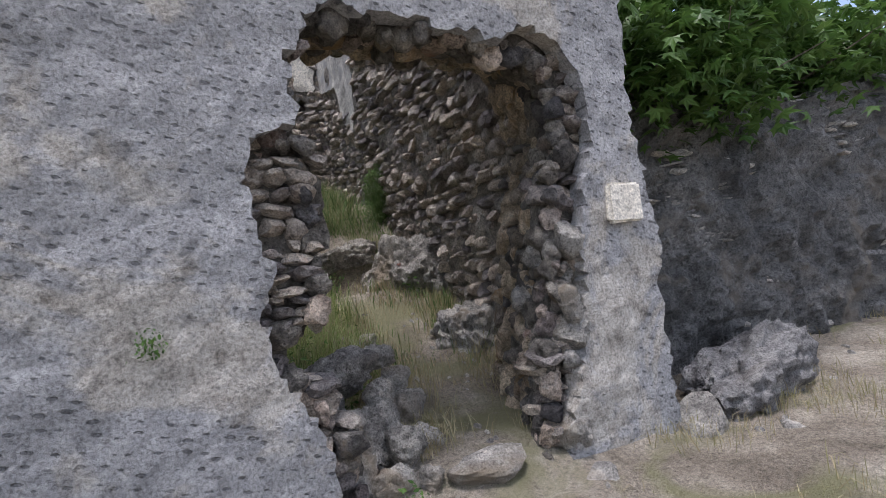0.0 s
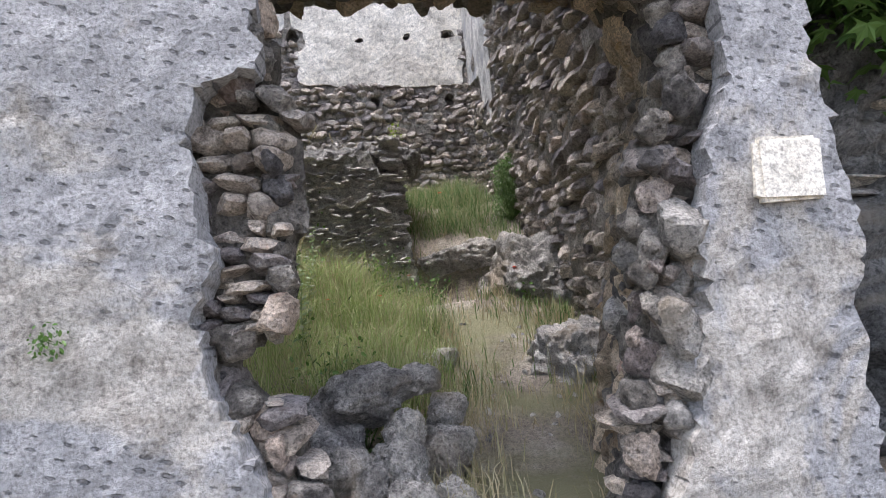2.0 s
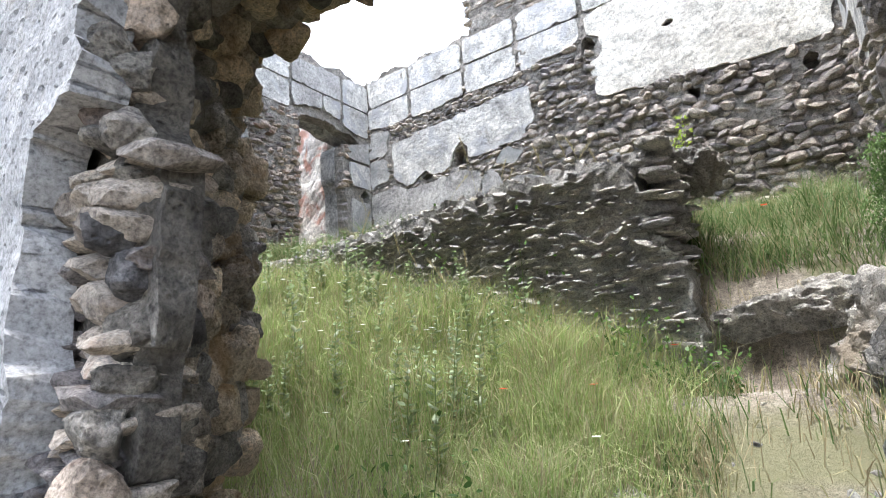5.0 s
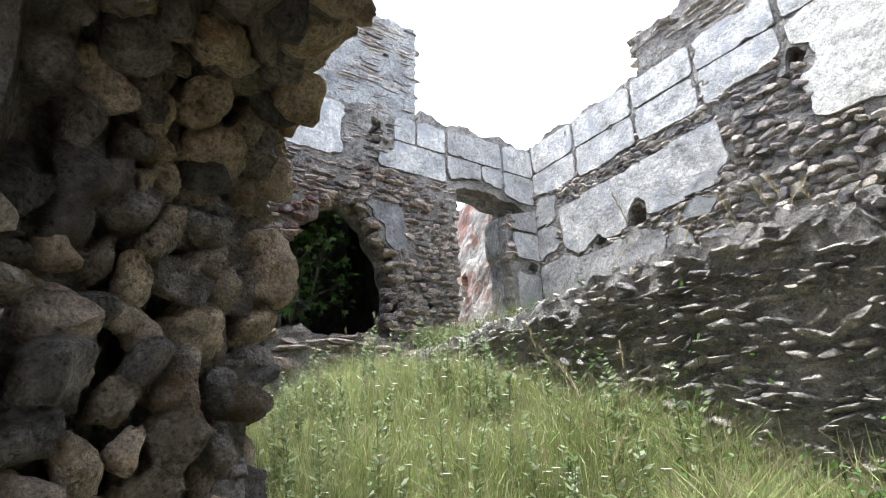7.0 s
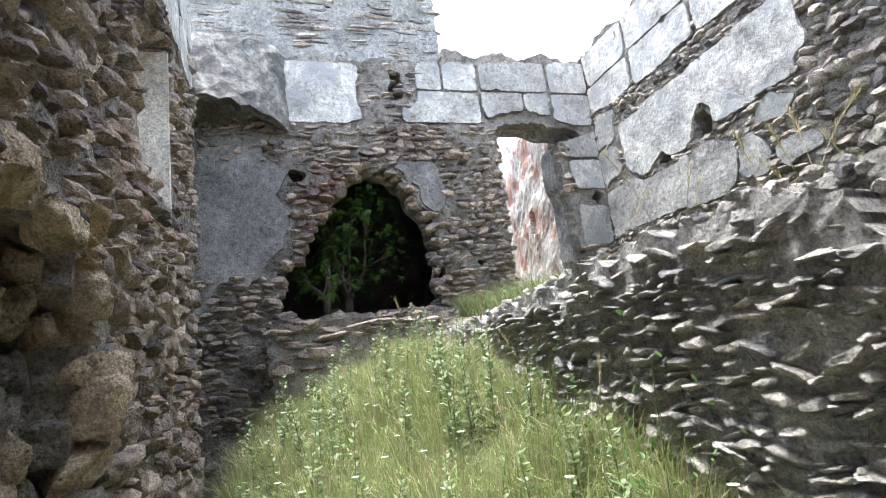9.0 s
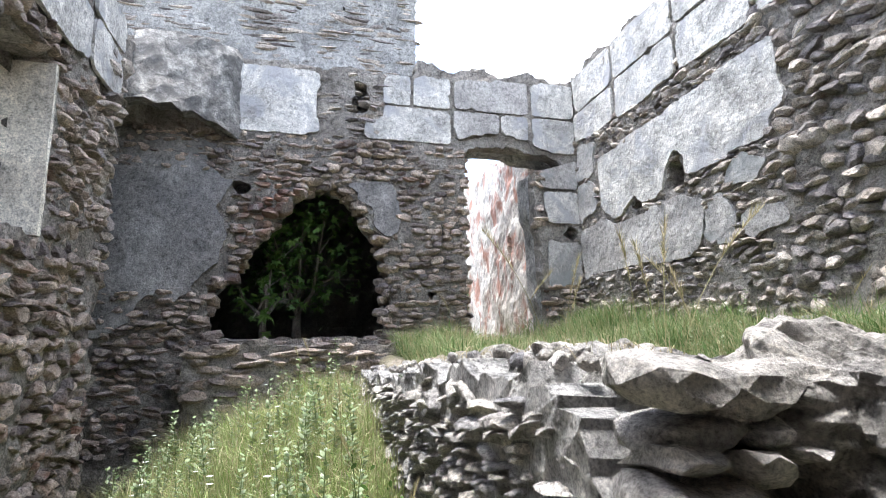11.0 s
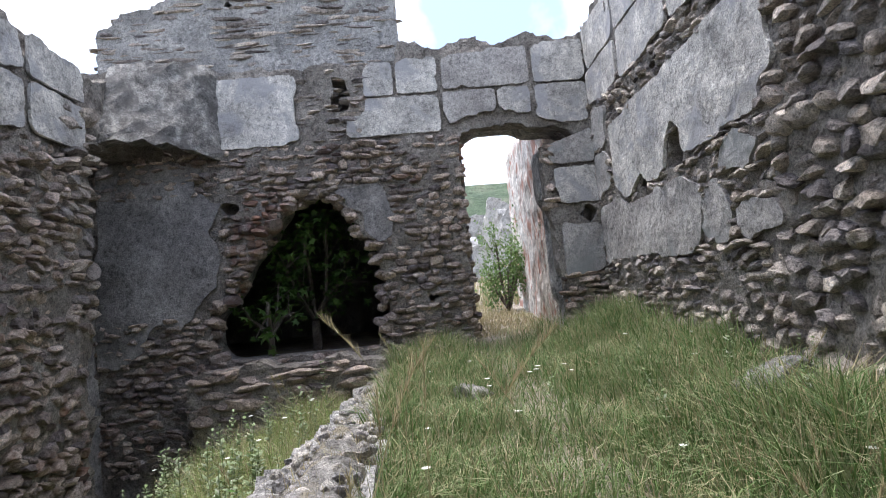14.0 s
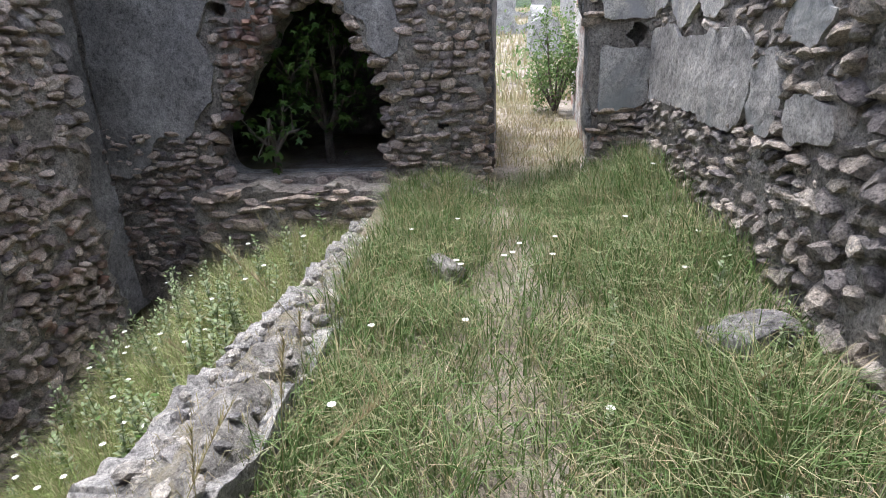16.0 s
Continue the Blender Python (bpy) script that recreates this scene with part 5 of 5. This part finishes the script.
def flower(mat, petals, r, h):
    bm = bmesh.new()
    me = bpy.data.meshes.new("bloom")
    verts, faces = [Vector((0, 0, h + 0.004))], []
    for k in range(petals * 2):
        a = 3.14159 * k / petals
        rr = r * (1.0 if k % 2 else 0.72)
        verts.append(Vector((math.cos(a) * rr, math.sin(a) * rr, h + 0.3 * r)))
    for k in range(petals * 2):
        faces.append((0, 1 + k, 1 + (k + 1) % (petals * 2)))
    bm.free()
    me.from_pydata([tuple(v) for v in verts], [], faces)
    me.materials.append(mat)
    sm = bpy.data.meshes.new("stem")
    q = 0.0016
    sm.from_pydata([(q, 0, 0), (-q, q, 0), (-q, -q, 0), (q + 0.01, 0, h), (-q + 0.01, q, h), (-q + 0.01, -q, h)], [], [(0, 1, 4, 3), (1, 2, 5, 4), (2, 0, 3, 5)])
    sm.materials.append(M_GRASS)
    return me, sm


DAISY, POPPY = flower(M_PETAL, 8, 0.022, 0.34), flower(M_POPPY, 4, 0.028, 0.30)


def plant_flower(kind, name, label, x, y, lift, group):
    root = new(name)
    root.location = (x, y, land(x, y))
    root.scale = (1, 1, lift)
    for nm, me in zip(("bloom", "stem"), kind):
        ob = new(nm, me)
        ob.parent = root
    tagged(root, label, "flower", group)


rng = random.Random(71)
for k in range(90):
    x, y = rng.uniform(-3.2, 1.2), rng.uniform(3.9, 5.6)
    if k % 3 == 0:
        x, y = rng.uniform(-2.8, 1.6), rng.uniform(6.3, 8.3)
    plant_flower(DAISY, "white_flower", "small white wildflower on a thin stalk", x, y, rng.uniform(0.7, 1.5) if y < 6 else rng.uniform(0.4, 0.8), "white wildflowers")
for x, y in ((1.05, 4.75), (1.3, 5.35), (2.2, 5.25), (0.7, 4.5), (1.75, 6.5)):
    plant_flower(POPPY, "poppy", "single red poppy among the grass", x, y, 0.9, "red poppies")


def leaf_shape(kind):
    if kind == "fig":
        out = []
        for k in range(14):
            a = -1.9 + 3.8 * k / 13
            r = (1.0 if k % 3 == 1 else 0.55) * (1.15 - 0.22 * abs(a))
            out.append((math.cos(a) * r, math.sin(a) * r * 0.85))
        return [(0.0, 0.0)] + out
    return [(0, 0), (0.35, 0.26), (0.75, 0.2), (1.0, 0), (0.75, -0.2), (0.35, -0.26)]


def crown(name, spots, size, mat, shape, rng, parent, droop=0.3):
    pts = leaf_shape(shape)
    verts, faces = [], []
    for p in spots:
        s = rng.uniform(*size)
        e = Euler((rng.gauss(0, 0.5), rng.gauss(droop, 0.4), rng.uniform(0, 6.283))).to_matrix()
        n = len(verts)
        for u, v in pts:
            verts.append(Vector(p) + e @ Vector((u * s, v * s, -0.25 * s * (u * u + v * v))))
        faces += [(n, n + k, n + k + 1) for k in range(1, len(pts) - 1)]
    return mesh_object(name, verts, faces, mat, parent)


def limb(verts, faces, a, b, r0, r1, sides=6):
    a, b = Vector(a), Vector(b)
    d = (b - a).normalized()
    s = d.orthogonal().normalized()
    t = d.cross(s)
    n = len(verts)
    for c, r in ((a, r0), (b, r1)):
        for k in range(sides):
            w = 6.28318 * k / sides
            verts.append(c + (s * math.cos(w) + t * math.sin(w)) * r)
    for k in range(sides):
        faces.append((n + k, n + (k + 1) % sides, n + sides + (k + 1) % sides, n + sides + k))


def tree(name, label, base, spread, height, leaves, size, seed, mat=None, shape="fig", keep=lambda p: True, limbs=9):
    rng = random.Random(seed)
    root = new(name)
    verts, faces, spots = [], [], []
    base = Vector(base)
    fork = base + Vector((0, 0, height * 0.25))
    limb(verts, faces, base - Vector((0, 0, 0.2)), fork, spread[0] * 0.06 + 0.03, spread[0] * 0.04 + 0.02, 8)
    tips = []
    for k in range(limbs):
        a = 6.283 * k / limbs + rng.uniform(-0.3, 0.3)
        mid = fork + Vector((math.cos(a) * spread[0] * 0.45, math.sin(a) * spread[1] * 0.45, height * rng.uniform(0.15, 0.5)))
        end = fork + Vector((math.cos(a) * spread[0] * rng.uniform(0.6, 1.0), math.sin(a) * spread[1] * rng.uniform(0.6, 1.0), height * rng.uniform(0.1, 0.75)))
        limb(verts, faces, fork, mid, 0.03, 0.02)
        limb(verts, faces, mid, end, 0.02, 0.008)
        tips += [mid, end, (mid + end) / 2]
        for _ in range(3):
            tw = end + Vector((rng.gauss(0, 0.25) * spread[0], rng.gauss(0, 0.25) * spread[1], rng.gauss(0.05, 0.15) * height))
            limb(verts, faces, (mid + end) / 2, tw, 0.010, 0.004, 4)
            tips.append(tw)
    tips = [t for t in tips if keep(t)]
    while len(spots) < leaves:
        t = rng.choice(tips)
        p = t + Vector((rng.gauss(0, 0.13) * spread[0], rng.gauss(0, 0.13) * spread[1], rng.gauss(0, 0.10) * height))
        if keep(p):
            spots.append(p)
    mesh_object("trunk", verts, faces, M_BARK, root)
    crown("crown", spots, size, mat or M_LEAF, shape, rng, root)
    return tagged(root, label, "tree")


OVER_YARD = lambda p: p.x > 3.15 and p.y > 2.55 and p.z > 1.95
tree("fig_tree", "spreading green fig tree above the yard wall", (5.0, 3.9, 1.7), (1.8, 1.5), 2.0, 6500, (0.09, 0.15), 3, keep=OVER_YARD, limbs=12)
tree("fig_tree", "fig tree overhanging the yard wall", (3.80, 3.5, 1.8), (0.7, 0.9), 1.5, 3200, (0.08, 0.14), 4, keep=OVER_YARD)
tree("fig_tree", "fig tree overhanging the yard wall", (6.8, 3.4, 1.7), (1.6, 1.3), 2.1, 4200, (0.09, 0.15), 9, keep=OVER_YARD)
tree("fig_bush", "dark fig bush growing in the back room", (-4.9, 5.1, 2.85), (0.7, 0.6), 1.7, 700, (0.06, 0.11), 5)
tree("fig_bush", "fig shoots leaning out of the arch", (-4.15, 4.75, 3.0), (0.32, 0.30), 0.8, 90, (0.06, 0.12), 6, limbs=4)
tree("shrub", "bright green shrub beyond the doorway", (-9.0, 8.12, 2.5), (0.65, 0.5), 1.9, 3000, (0.04, 0.08), 7, M_BUSH, "oval")
tree("tree", "leafy tree outside the wall opening", (-2.2, 1.0, 2.2), (1.3, 0.9), 3.0, 1500, (0.06, 0.12), 8)
# slender sapling with bright leaves on the terrace
for k, (x, y, h, sd) in enumerate(((1.31, 6.38, 1.08, 1), (1.27, 6.50, 0.98, 2), (1.22, 6.58, 0.80, 3))):
    rng = random.Random(sd)
    root = new("sapling")
    z = land(x, y)
    verts, faces, spots = [], [], []
    limb(verts, faces, (x, y, z - 0.05), (x + 0.02, y, z + h * 0.6), 0.0032, 0.0025, 5)
    limb(verts, faces, (x + 0.02, y, z + h * 0.6), (x + 0.03, y + 0.02, z + h), 0.0035, 0.0015, 5)
    for j in range(34):
        s = 0.5 + 0.5 * rng.random() ** 0.6
        spots.append((x + 0.02 + rng.gauss(0, 0.03), y + rng.gauss(0, 0.03), z + h * s))
    mesh_object("stem", verts, faces, M_BARK, root)
    crown("crown", spots, (0.018, 0.04), M_SPRIG, "oval", rng, root, 0.1)
    tagged(root, "slender sapling with bright yellow-green leaves", "sapling", "saplings on the terrace")

# scrub on the slope beyond the doorway
rng = random.Random(44)
scrub = []
for _ in range(260):
    x, y = -13 - 60 * rng.random() ** 1.3, rng.uniform(2, 26)
    s = rng.uniform(0.3, 1.1)
    z = land(x, y)
    scrub += [(x + rng.gauss(0, s * 0.5), y + rng.gauss(0, s * 0.5), z + abs(rng.gauss(0, s * 0.45))) for _ in range(70)]
tagged(crown("scrub", scrub, (0.08, 0.22), M_BUSH, "oval", rng, None), "green scrub on the slope beyond the doorway", "shrubs", kind="stuff")
tagged(blades("slope_grass", [(x, y, land(x, y), h) for x, y, h in ((-11 - 50 * rng.random() ** 1.5, rng.uniform(3, 20), rng.uniform(0.15, 0.5)) for _ in range(14000))], M_STRAW, rng, (0.01, 0.03), 0.6), "dry grass on the slope beyond the doorway", "grass", kind="stuff")

# feathery broom in the corner and tuft on the facade
rng = random.Random(9)
broom_spots = []
bush_x, bush_y = 2.48, 6.36
bush_z = land(bush_x, bush_y)
for _ in range(6000):
    a, e = rng.uniform(0, 6.283), rng.random()
    r = 0.24 * math.sqrt(rng.random()) * math.sqrt(max(0.05, 1 - (e - 0.35) ** 2 * 2.2))
    lump = 0.75 + 0.6 * noise.noise(Vector((math.cos(a) * 1.5, math.sin(a) * 1.5, e * 3)))
    broom_spots.append((bush_x + math.cos(a) * r * lump, bush_y + math.sin(a) * r * lump, bush_z + 0.04 + 0.58 * e * (0.7 + 0.4 * lump)))
broom = new("broom_bush")
crown("foliage", broom_spots, (0.010, 0.026), M_BUSH, "oval", rng, broom, 0.8)
bv, bf = [], []
for s in broom_spots[::60]:
    limb(bv, bf, (bush_x, bush_y, bush_z - 0.02), s, 0.004, 0.0015, 3)
mesh_object("stem", bv, bf, M_BUSH, broom)
tagged(broom, "feathery green bush by the side wall", "bush")
tuft = [(0.02 + rng.gauss(0, 0.03), 2.565 + rng.gauss(0, 0.012), 1.26 + rng.gauss(0, 0.03)) for _ in range(90)]
tuft_root = new("wall_plant")
crown("foliage", tuft, (0.012, 0.026), M_LEAF, "oval", rng, tuft_root, 0.6)
tagged(tuft_root, "small green plant rooted in the plaster", "plant")
# low leafy plants by the breach and the terrace wall's foot
for k, (x, y, n, s) in enumerate(((0.95, 3.55, 160, 0.2), (0.75, 3.75, 200, 0.26), (1.25, 5.45, 160, 0.2), (1.5, 5.4, 130, 0.16), (2.28, 5.15, 140, 0.10), (0.4, 5.4, 200, 0.3), (-0.4, 5.45, 220, 0.3), (1.05, 2.62, 60, 0.1), (1.0, 5.3, 160, 0.22))):
    root = new("leafy_plant")
    z = land(x, y)
    pts = [(x + rng.gauss(0, s * 0.5), y + rng.gauss(0, s * 0.4), z + abs(rng.gauss(0, s))) for _ in range(n)]
    verts, faces = [], []
    for p in pts[::6]:
        limb(verts, faces, (x, y, z - 0.02), p, 0.003, 0.0015, 3)
    mesh_object("stem", verts, faces, M_GRASS, root)
    crown("foliage", pts, (0.018, 0.045), M_LEAF, "oval", rng, root, 0.3)
    tagged(root, "low leafy green plant against the masonry", "plant", "low leafy plants")
